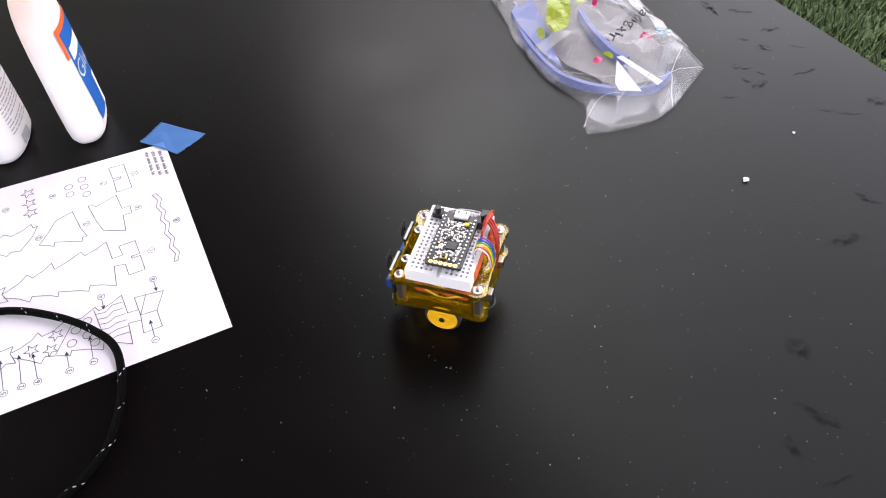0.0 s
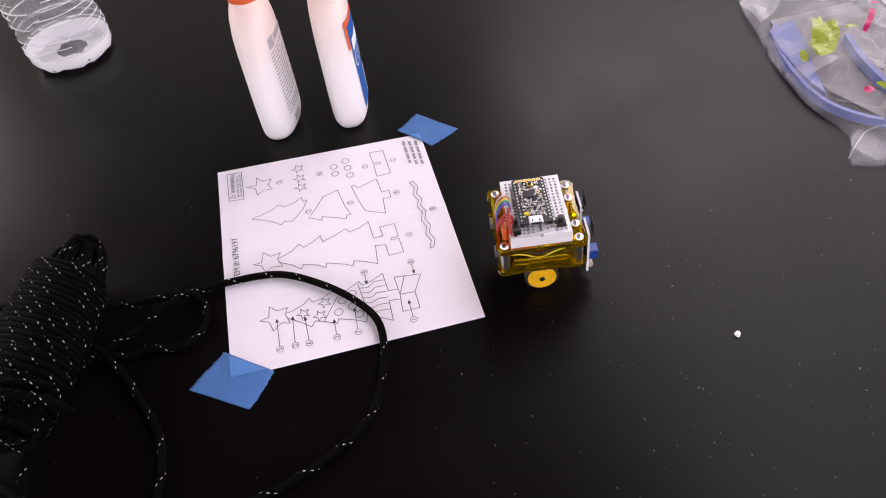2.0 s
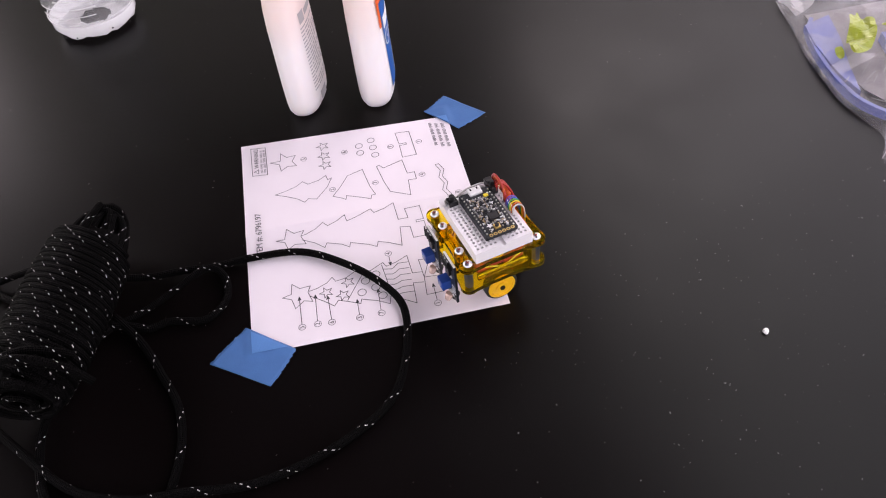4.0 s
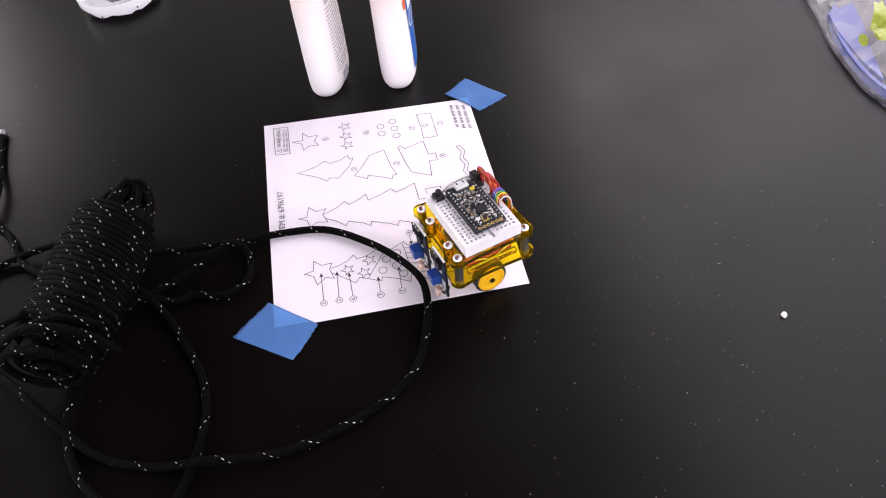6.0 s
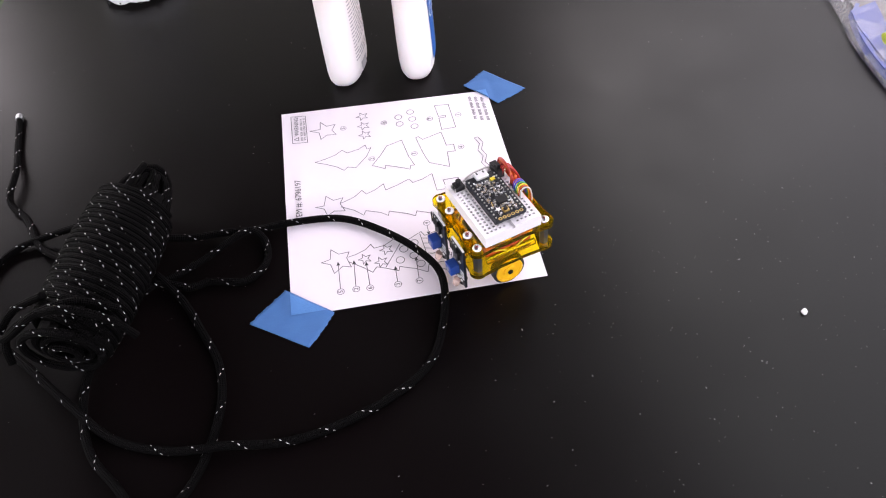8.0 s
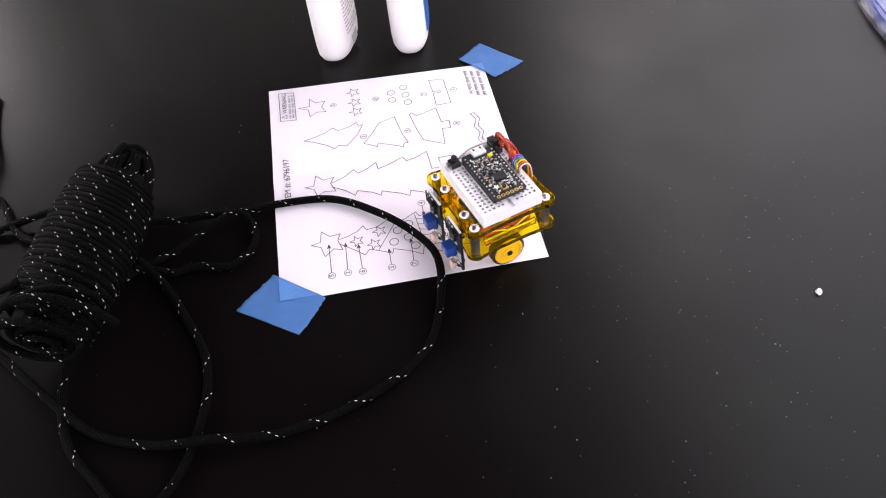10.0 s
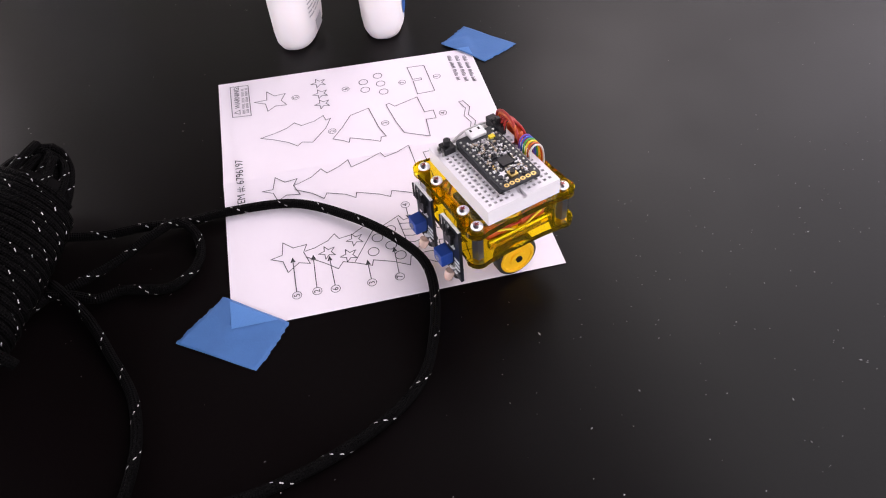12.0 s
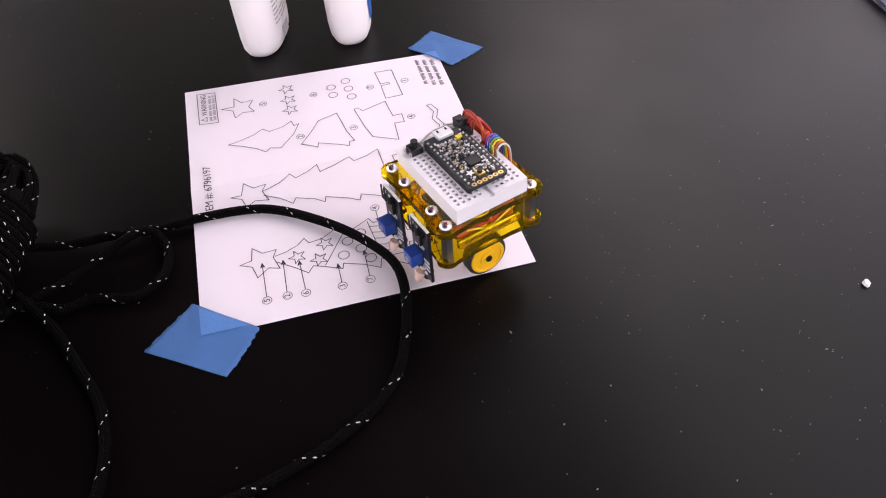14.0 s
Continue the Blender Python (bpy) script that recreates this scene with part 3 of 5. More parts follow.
# ---- water bottle ----
def water_bottle(m):
    ob = empty("water_bottle", m, "clear ribbed plastic water bottle standing on the table", "bottle")
    K = 1.24
    prof = [(0.012, 0.005), (0.024, 0.0012), (0.030, 0.0025), (0.0325, 0.008), (0.0325, 0.016)]
    z = 0.016
    for k in range(7):
        prof += [(0.0328, z + 0.004), (0.0305, z + 0.009), (0.0305, z + 0.011), (0.0328, z + 0.016)]
        z += 0.016
    prof += [(0.033, z + 0.008), (0.030, z + 0.028), (0.020, z + 0.046), (0.0125, z + 0.055), (0.0125, z + 0.065)]
    prof = [(r * K, h) for r, h in prof]
    outer = prof
    inner = [(max(r - 0.0007, 0.001), h + 0.0006) for r, h in prof]
    bm = bmesh.new()
    seg = 40
    rings = []
    for r, h in outer + inner[::-1]:
        ring_ = []
        for i in range(seg):
            a = 2 * math.pi * i / seg
            foot = 0.0032 * max(0, math.cos(9 * a)) ** 2 * max(0, 1 - h / 0.010) + (0.0012 * math.sin(7 * a + 900 * r) * max(0, 1 - h / 0.012) if r > 0.014 else 0) + 0.0012
            ring_.append(bm.verts.new((r * math.cos(a), r * math.sin(a), h + foot)))
        rings.append(ring_)
    for p, q in zip(rings, rings[1:]):
        for i in range(seg):
            bm.faces.new((p[i], p[(i + 1) % seg], q[(i + 1) % seg], q[i]))
    bm.faces.new(rings[0])
    bm.faces.new(rings[-1])
    body = part("body", bm, M_PET, ob, smooth=True)
    body.data.materials.append(M_PETFOOTLIT)
    body.data.materials.append(M_PETRIBSHEEN)
    for f in body.data.polygons:
        if f.center.z < 0.0168 and f.index < (len(outer) - 1) * seg:
            f.material_index = 1
        elif (f.center.z - 0.016) % 0.016 < 0.004:
            f.material_index = 2
    # Broken white lines painted as glints along the ridges.
    rng = random.Random(14)
    for k in range(13):
        a = rng.uniform(0, 1)
        while a < 6.5:
            span = rng.uniform(0.5, 1.5)
            h = 0.0195 + 0.008 * k + rng.uniform(-0.0006, 0.0006)
            line = [Vector((0.0409 * math.cos(a + span * i / 10), 0.0409 * math.sin(a + span * i / 10), h + 0.0004 * math.sin(3 * (a + span * i / 10) + k))) for i in range(11)]
            part("rib_glint", tube("rib_glint", line, rng.uniform(0.00025, 0.0006), 6), M_PETGLINT, ob)
            a += span + rng.uniform(0.1, 0.7) * (1 + k % 2)
    # Black dots stand in for dark gaps between the foot's bright sparkles.
    for k in range(14):
        a = 2 * math.pi * k / 14 + rng.uniform(-0.1, 0.1)
        h = rng.uniform(0.003, 0.010)
        spot = part("foot_dark_spot", turned(((0.0008, 0), (0.0010, 0.0004), (0.0004, 0.0006)), 8), M_RUBBER, ob)
        spot.matrix_basis = pose(0.0398 * math.cos(a), 0.0398 * math.sin(a), h, 0, 90, math.degrees(a))
    part("cap", turned(((0.0142, z + 0.060), (0.0145, z + 0.062), (0.0145, z + 0.073), (0.0135, z + 0.0745)), 28), M_WHITE, ob, "white screw cap", True)
    return ob


wb = water_bottle(pose(-0.1365, 0.2410, 0, 0, 0, 20))


# ---- the robot ----
def screw(x, y, z, parent, m=None):
    head = part("screw", turned(((0.0027, 0), (0.0029, 0.0004), (0.0027, 0.0011), (0.0018, 0.0018), (0.0006, 0.0020)), 16), M_STEEL, parent, "chrome cross-head screw", True)
    head.matrix_basis = Matrix.Translation((x, y, z))
    for a in (20, 110):
        slot = part("slot", box(0, 0, 0.0017, 0.0022, 0.0005, 0.0004), M_SLOTGLINT, head)
        slot.matrix_basis = pose(0, 0, 0, 0, 0, a)
    return head


def breadboard_mesh():
    """The top with its grid of sockets, a groove along the middle and plain sides."""
    lx, ly, z0, z1, deep, pitch, hole = 0.0187, 0.0258, 0.0498, 0.0580, 0.0022, 0.0028, 0.00145
    rows = [s * (0.0044 + pitch * k) for s in (-1, 1) for k in range(5)]
    cols = [pitch * (k - 8) for k in range(17)]
    xs = sorted([-lx, lx, -0.0012, 0.0012] + [r + e * hole / 2 for r in rows for e in (-1, 1)])
    ys = sorted([-ly, ly] + [c + e * hole / 2 for c in cols for e in (-1, 1)])

    def height(i, j):
        if i < 0 or j < 0 or i >= len(xs) - 1 or j >= len(ys) - 1:
            return z0
        cx, cy = (xs[i] + xs[i + 1]) / 2, (ys[j] + ys[j + 1]) / 2
        if abs(cx) < 0.0012:
            return z1 - 0.0015
        if any(abs(cx - r) < 1e-5 for r in rows) and any(abs(cy - c) < 1e-5 for c in cols):
            return z1 - deep
        return z1

    verts, faces, mats = [], [], []

    def quad(*q):
        faces.append(tuple(range(len(verts), len(verts) + 4)))
        verts.extend(q)
        mats.append(0)

    for i in range(-1, len(xs)):
        for j in range(-1, len(ys)):
            h = height(i, j)
            inside = 0 <= i < len(xs) - 1 and 0 <= j < len(ys) - 1
            if inside:
                quad((xs[i], ys[j], h), (xs[i + 1], ys[j], h), (xs[i + 1], ys[j + 1], h), (xs[i], ys[j + 1], h))
                if h == z1 - deep:
                    mats[-1] = 1
            if 0 <= j < len(ys) - 1 and i + 1 < len(xs):
                k = height(i + 1, j)
                if k != h:
                    x = xs[i + 1]
                    quad((x, ys[j], h), (x, ys[j + 1], h), (x, ys[j + 1], k), (x, ys[j], k))
            if 0 <= i < len(xs) - 1 and j + 1 < len(ys):
                k = height(i, j + 1)
                if k != h:
                    y = ys[j + 1]
                    quad((xs[i], y, h), (xs[i], y, k), (xs[i + 1], y, k), (xs[i + 1], y, h))
    me = mesh_of("breadboard", verts, faces)
    me.materials.append(M_WHITE)
    me.materials.append(M_HOLE)
    me.polygons.foreach_set("material_index", mats)
    return me


def tube_part(name, points, r, material, parent, label=""):
    return part(name, tube(name, smooth_line(points, 0.0015), r, 8), material, parent, label)


def sensor_board(y, parent):
    """An upright sensor board with its trimmer, chip, pins and diode pair."""
    board = part("sensor_board", box(0, 0, 0, 0.0016, 0.0140, 0.0320, 0.0002), M_PCB, parent, "black infrared sensor board with a blue trimmer")
    board.matrix_basis = Matrix.Translation((0.0290, y, 0.0105)) @ Matrix.Diagonal((1, 1.06, 1.04, 1))
    part("trimmer", box(0.0040, -0.0022, 0.0085, 0.0062, 0.0070, 0.0070, 0.0004), M_TRIM, board, "blue square trimmer")
    part("trimmer_screw", turned(((0.0014, 0), (0.0014, 0.0004)), 14, m=pose(0.0071, -0.0022, 0.0120, 0, 90, 0)), M_ALU, board)
    part("chip", box(0.0016, 0.0, 0.0210, 0.0016, 0.0050, 0.0040, 0.0002), M_BLACK, board)
    rng = random.Random(11)
    for i in range(24):
        yy, zz = rng.uniform(-0.006, 0.006), rng.choice((0.002, 0.0035, 0.0055, 0.007, 0.0172, 0.0185, 0.0258, 0.0272, 0.0285)) + rng.uniform(-0.0007, 0.0007)
        part("resistor", box(0.0011, yy, zz, 0.0007, 0.0017, 0.0010), rng.choice((M_SILK, M_SOLDER, M_USB, M_BLACK)), board)
    for k in range(4):
        part("solder_pin", box(0.0011, -0.0025 + 0.0013 * k, 0.0195, 0.0006, 0.0006, 0.0012), M_SOLDER, board)
        part("solder_pin", box(0.0011, -0.0025 + 0.0013 * k, 0.0255, 0.0006, 0.0006, 0.0012), M_SOLDER, board)
    part("board_edge", box(0.0002, -0.00715, 0.0, 0.0014, 0.0003, 0.0320), M_SILK, board)
    part("board_edge", box(0.0002, 0, 0.0320, 0.0014, 0.0140, 0.0003), M_SILK, board)
    for k in range(3):
        yy = -0.0026 + 0.00254 * k
        part("header_pin", tube("header_pin", [Vector((-0.0010, yy, 0.0290)), Vector((0.0035, yy, 0.0290)), Vector((0.0038, yy, 0.0293)), Vector((0.0038, yy, 0.0370))], 0.0005, 6), M_BLACK, board)
    for dx, dy, m_ in ((0.0022, -0.0006, M_CLEARLED), (-0.0020, 0.0006, M_BLACK)):
        part("diode", turned(((0.0022, -0.0002), (0.0024, 0.0002), (0.0023, 0.0030), (0.0018, 0.0046), (0.0008, 0.0052)), 16, m=pose(dx, dy, 0.0016, 0, 160, 0)), m_, board, "clear pinkish diode" if m_ is M_CLEARLED else "black diode", True)
    part("header_block", box(0.0020, 0.0, 0.0268, 0.0024, 0.0084, 0.0026, 0.0002), M_BLACK, board, "black pin header block")
    part("indicator_lamp", box(0.0013, 0.0012, 0.0192, 0.0012, 0.0024, 0.0020, 0.0004), M_USB, board)
    for k in range(3):
        part("text_bar", box(0.0009, 0.0042, 0.0062 + 0.0026 * k, 0.0002, 0.0042, 0.0013), M_SILK, board)


def controller(parent):
    """The small microcontroller board on its header strips."""
    z = 0.0605
    board = part("controller_board", slab(rounded(-0.0092, -0.0215, 0.0088, 0.0150, 0.0015), [], z, z + 0.0015), M_PCB, parent, "black microcontroller board crowded with small parts")
    board.matrix_basis = Matrix.Translation((-0.0014, 0.0050, 0)) @ Matrix.Diagonal((1.14, 1.096, 1, 1))
    for x in (-0.0078, 0.0075):
        part("header_strip", box(x, -0.0035, 0.0578, 0.0024, 0.0330, 0.0028), M_BLACK, board)
        for k in range(13):
            part("header_pin", box(x, -0.0187 + 0.00254 * k, z + 0.0014, 0.0008, 0.0008, 0.0007, 0.0001), M_SOLDER, board)
    part("usb_port", box(-0.0005, -0.0202, z + 0.0015, 0.0074, 0.0056, 0.0021, 0.0005), M_USB, board, "silver micro usb socket")
    part("usb_mouth", box(-0.0005, -0.0229, z + 0.0020, 0.0060, 0.0003, 0.0015), M_BLACK, board)
    for dx in (-0.0019, 0.0019):
        part("usb_slot", box(-0.0005 + dx, -0.0212, z + 0.0036, 0.0008, 0.0016, 0.0001), M_BLACK, board)
    part("main_chip", box(-0.0012, 0.0012, z + 0.0015, 0.0052, 0.0052, 0.0009, 0.0001), M_BLACK, board)
    part("indicator", box(-0.0046, -0.0145, z + 0.0015, 0.0024, 0.0019, 0.0014), WIRE["yellow"], board, "yellow component")
    part("reset_button", box(0.0005, 0.0092, z + 0.0015, 0.0034, 0.0034, 0.0012, 0.0002), M_GOLD, board)
    part("button_cap", turned(((0.0011, 0), (0.0011, 0.0022)), 14, m=Matrix.Translation((0.0005, 0.0092, z + 0.0015))), M_BLACK, board)
    for k in range(6):
        bm = slab([(0.0011 * math.cos(a * 0.5236), 0.0011 * math.sin(a * 0.5236)) for a in range(12)], [[(0.0005 * math.cos(a * 0.5236), 0.0005 * math.sin(a * 0.5236)) for a in range(12)]], 0, 0.00006)
        pad = part("gold_pad", bm, M_GOLD, board)
        pad.matrix_basis = Matrix.Translation((-0.0064 + 0.00245 * k, 0.0134, z + 0.00152))
    for q in ((0.0048, 0.0006), (0.0042, 0.0032)):
        bm = slab([(0.0011 * math.cos(a * 0.5236), 0.0011 * math.sin(a * 0.5236)) for a in range(12)], [[(0.0005 * math.cos(a * 0.5236), 0.0005 * math.sin(a * 0.5236)) for a in range(12)]], 0, 0.00006)
        part("gold_pad", bm, M_GOLD, board).matrix_basis = Matrix.Translation((*q, z + 0.00152))
    bm = slab([(0.0021 * (1 if i % 2 == 0 else 0.45) * math.cos(i * 0.6283), 0.0021 * (1 if i % 2 == 0 else 0.45) * math.sin(i * 0.6283)) for i in range(10)], [], 0, 0.00006)
    part("silk_star", bm, M_SILK, board).matrix_basis = Matrix.Translation((0.0035, 0.0068, z + 0.00152))
    rng = random.Random(21)
    blocked = [(-0.0012, 0.0012, 0.0033), (-0.0005, -0.0200, 0.0048), (0.0005, 0.0092, 0.0028), (0.0035, 0.0068, 0.0022)]
    made = 0
    while made < 250:
        x, y = rng.uniform(-0.0062, 0.0060), rng.uniform(-0.0165, 0.0118)
        if any(abs(x - a) < c and abs(y - b) < c for a, b, c in blocked):
            continue
        sx, sy = rng.choice(((0.0009, 0.0005), (0.0005, 0.0009), (0.0012, 0.0006), (0.0006, 0.0011), (0.0005, 0.0005)))
        part("surface_component", box(x, y, z + 0.0015, sx, sy, rng.uniform(0.0004, 0.0008)), rng.choice((M_SILK, M_SOLDER, M_CERAMIC, M_BLACK, M_ALU, M_ALU, M_PCB)), board)
        blocked.append((x, y, 0.00056))
        made += 1


def wheel(y, parent):
    s = 1 if y > 0 else -1
    r = 0.0110
    w = part("wheel", turned(((0.0088, -0.0020), (0.0093, -0.0018), (0.0093, 0.0018), (0.0088, 0.0022), (0.0077, 0.0022), (0.0075, 0.0014), (0.0042, 0.0014), (0.0040, 0.0024), (0.0024, 0.0024)), 36, m=pose(0, 0, 0, -90 * s, 0, 0)), M_WHEEL, parent, "yellow disc wheel", True)
    w.matrix_basis = Matrix.Translation((-0.0005, y, r))
    bm = bmesh.new()
    rings = []
    for rad, h in ((0.0088, -0.0040), (0.0107, -0.0040), (r, -0.0034), (r, 0.0007), (0.0107, 0.0012), (0.0091, 0.0012)):
        rings.append([bm.verts.new(pose(0, 0, 0, -90 * s, 0, 0) @ Vector((rad * math.cos(i * 0.16535), rad * math.sin(i * 0.16535), h))) for i in range(38)])
    for a, b in zip(rings, rings[1:] + rings[:1]):
        for i in range(38):
            bm.faces.new((a[i], a[(i + 1) % 38], b[(i + 1) % 38], b[i]))
    part("tyre", bm, M_RUBBER, w, "black rubber tyre", True)
    part("axle", turned(((0.0017, 0.0), (0.0017, 0.0032)), 14, m=pose(0, 0, 0, -90 * s, 0, 0)), M_BLACK, w)
    return w


def robot():
    ob = empty("robot", pose(0, 0, 0), "small wheeled robot of clear yellow acrylic carrying a white breadboard", "robot")
    xf, xb, ya, yi = 0.0222, -0.0234, 0.0234, 0.0117
    out = []
    for i, (x, y) in enumerate(((xf, ya), (xb, ya), (xb, -ya), (xf, -ya))):
        out += [(x + 0.0054 * math.cos(radians(90 * i - 25 + 140 * k / 10)), y + 0.0054 * math.sin(radians(90 * i - 25 + 140 * k / 10))) for k in range(11)]
        nx, ny = ((xb, ya), (xb, -ya), (xf, -ya), (xf, ya))[i]
        for f in (0.3, 0.7):
            ox, oy = ((0, 1), (-1, 0), (0, -1), (1, 0))[i]
            out.append((x + (nx - x) * f + ox * 0.0040, y + (ny - y) * f + oy * 0.0040))
    mid = rounded(-0.0060, -0.0120, 0.0100, 0.0120, 0.002)
    part("bottom_plate", slab(out, [rounded(-0.0140, -0.0060, 0.0120, 0.0060, 0.002)], 0.0252, 0.0282), M_YELLOW, ob, "clear yellow acrylic plate")
    part("top_plate", slab(out, [mid], 0.0438, 0.0468), M_YELLOW, ob, "clear yellow acrylic plate")
    part("front_wall", box(0.0172, 0, 0.0283, 0.0030, 0.0340, 0.0060, 0.0003), M_YELLOW, ob, "clear yellow acrylic wall")
    part("back_wall", box(-0.0225, 0, 0.0283, 0.0030, 0.0300, 0.0070, 0.0003), M_YELLOW, ob, "clear yellow acrylic wall")
    for s in (-1, 1):
        part("side_rail", box(-0.001, 0.0225 * s, 0.0283, 0.0340, 0.0026, 0.0040, 0.0003), M_YELLOW, ob)
        part("motor_clamp", box(-0.0005, 0.0100 * s, 0.0175, 0.0160, 0.0090, 0.0076, 0.0008), M_YELLOW, ob)
        part("gearbox", box(-0.0005, 0.0100 * s, 0.0080, 0.0120, 0.0090, 0.0092, 0.0004), M_BRASS, ob, "brass motor gearbox")
        part("motor", turned(((0.0050, 0), (0.0058, 0.0004), (0.0058, 0.0060)), 20, m=pose(-0.0005, 0.0005 * s, 0.0128, -90 * s, 0, 0)), M_ALU, ob, "", True)
        for x in (xf, xb):
            part("standoff", turned(((0.0029, 0.0283), (0.0029, 0.0437)), 6, m=Matrix.Translation((x, ya * s, 0))), M_ALU, ob, "grey metal standoff")
            part("nut", turned(((0.0030, 0.0228), (0.0030, 0.0251)), 6, m=Matrix.Translation((x, ya * s, 0))), M_STEEL, ob)
            screw(x, ya * s, 0.0469, ob)
        screw(xf, yi * s, 0.0469, ob)
        part("spacer", turned(((0.0033, 0.0350), (0.0033, 0.0437)), 16, m=Matrix.Translation((xf, yi * s, 0))), M_YELLOW, ob, "", True)
        part("sensor_arm", box(0.0268, yi * s, 0.0310, 0.0050, 0.0060, 0.0030, 0.0003), M_YELLOW, ob)
        conn = part("motor_connector", box(-0.0268, 0.0125 * s, 0.0290, 0.0040, 0.0056, 0.0056, 0.0004), M_ALU, ob, "grey plug on the back edge")
        part("connector_hole", box(-0.0289, 0.0125 * s, 0.0300, 0.0003, 0.0036, 0.0036), M_BLACK, conn)
        sensor_board(yi * s * 1.05, ob)
    wrap = mat("orange_wrap", (0.50, 0.075, 0.012), 0.35)
    for x in (-0.0095, 0.0085):
        part("cell_wrap", turned(((0.0020, -0.0070), (0.0030, -0.0062), (0.0032, -0.0020), (0.0029, 0.0000), (0.0032, 0.0022), (0.0029, 0.0060), (0.0018, 0.0068)), 14, m=pose(x, 0.0175, 0.0325, 0, 90, 0)), wrap, ob, "orange-red wrapped component", True)
    for s, names in ((1, ("yellow", "red", "black", "yellow", "orange", "grey")), (-1, ("yellow", "black", "orange", "yellow", "red"))):
        for k, name in enumerate(names):
            y = s * (0.0212 - 0.0009 * k)
            z = 0.0318 + 0.0016 * (k % 4)
            tube_part("motor_lead", ((-0.0190, y - s * 0.004, z), (-0.0110 + 0.002 * k, y, z + 0.0030), (-0.0020, y - s * 0.001 * (k % 3), z - 0.0012), (0.0060 + 0.001 * k, y, z + 0.0022), (0.0160, y - s * 0.005, z)), 0.00055, WIRE[name], ob)
    part("frame_block", box(-0.0005, 0, 0.0285, 0.0300, 0.0240, 0.0050, 0.0006), M_BLACK, ob, "black battery tray between the plates")
    part("battery", box(-0.002, -0.0080, 0.0337, 0.0290, 0.0160, 0.0070, 0.0015), M_FOIL, ob, "silver foil battery pack", True)
    part("driver_board", box(-0.002, 0.0090, 0.0340, 0.0280, 0.0120, 0.0014), M_PCB, ob)
    for k in range(5):
        part("driver_chip", box(-0.012 + 0.005 * k, 0.0080 + 0.002 * (k % 2), 0.0354, 0.003, 0.004, 0.0014), (M_BLACK, M_SOLDER)[k % 2], ob)
    part("caster_ball", turned([(max(0.0005, 0.0045 * math.sin(math.pi * k / 10)), 0.0045 - 0.0045 * math.cos(math.pi * k / 10)) for k in range(11)], 20, m=Matrix.Translation((-0.0205, 0, 0.0003))), M_STEEL, ob, "", True)
    part("caster_housing", turned(((0.0058, 0.0045), (0.0060, 0.0251)), 20, m=Matrix.Translation((-0.0205, 0, 0))), M_BLACK, ob, "", True)
    part("caster_ring", turned(((0.0061, 0.0060), (0.0067, 0.0062), (0.0067, 0.0078), (0.0061, 0.0080)), 20, m=Matrix.Translation((-0.0205, 0, 0))), M_BLACK, ob, "", True)
    c = -0.0010
    bb = part("breadboard", breadboard_mesh(), M_WHITE, ob, "white mini breadboard")
    bb.matrix_basis = Matrix.Translation((c, 0, -0.0028))
    part("tape_strip", box(-0.0191, -0.0030, 0.0500, 0.0006, 0.0410, 0.0072), M_ORANGE, bb, "orange tape along the back side")
    controller(bb)
    button = part("push_button", box(0.0128, -0.0185, 0.0582, 0.0060, 0.0060, 0.0036, 0.0004), M_BLACK, bb, "black push button")
    part("button_cap", turned(((0.0017, 0), (0.0017, 0.0030)), 16, m=Matrix.Translation((0.0128, -0.0185, 0.0618))), M_BLACK, button)
    for sx in (-1, 1):
        for sy in (-1, 1):
            part("button_leg", box(0.0128 + 0.0034 * sx, -0.0185 + 0.0022 * sy, 0.0580, 0.0008, 0.0009, 0.0026), M_SOLDER, button)
    switch = part("slide_switch", box(-0.0142, -0.0190, 0.0582, 0.0046, 0.0112, 0.0050, 0.0003), M_BLACK, bb, "black slide switch")
    part("switch_lever", box(-0.0142, -0.0175, 0.0632, 0.0020, 0.0022, 0.0030, 0.0002), M_BLACK, switch)
    part("switch_lever", box(-0.0142, -0.0205, 0.0632, 0.0030, 0.0018, 0.0006, 0.0002), M_BLACK, switch)
    # jumper wires
    for k, dy in enumerate((0.0, 0.0022, 0.0044)):
        tube_part("jumper_wire", ((c - 0.0150, -0.0185 + dy, 0.0565), (c - 0.0165, -0.0180 + dy, 0.0612 + 0.001 * k), (c - 0.0205, -0.0160 + dy, 0.0615), (c - 0.0235, -0.0130 + dy * 0.8, 0.0560), (c - 0.0250, -0.0110 + dy * 0.7, 0.0480), (c - 0.0245, -0.0100 + dy * 0.7, 0.0330), (c - 0.0220, -0.0090 + dy * 0.7, 0.0285)), 0.0007, WIRE["red"], ob, "red jumper wire")
    for k in range(3):
        tube_part("jumper_wire", ((c - 0.0176, -0.0235 + 0.002 * k, 0.0560), (c - 0.0185, -0.0240 + 0.002 * k, 0.0610), (c - 0.0178, -0.0170 + 0.002 * k, 0.0650 - 0.0012 * k), (c - 0.0172, -0.0090 + 0.001 * k, 0.0640 - 0.001 * k), (c - 0.0168, -0.0062 + 0.001 * k, 0.0585), (c - 0.0165, -0.0058 + 0.001 * k, 0.0555)), 0.0007, WIRE[("red", "orange", "red")[k]], ob, "red jumper wire looped over the switch")
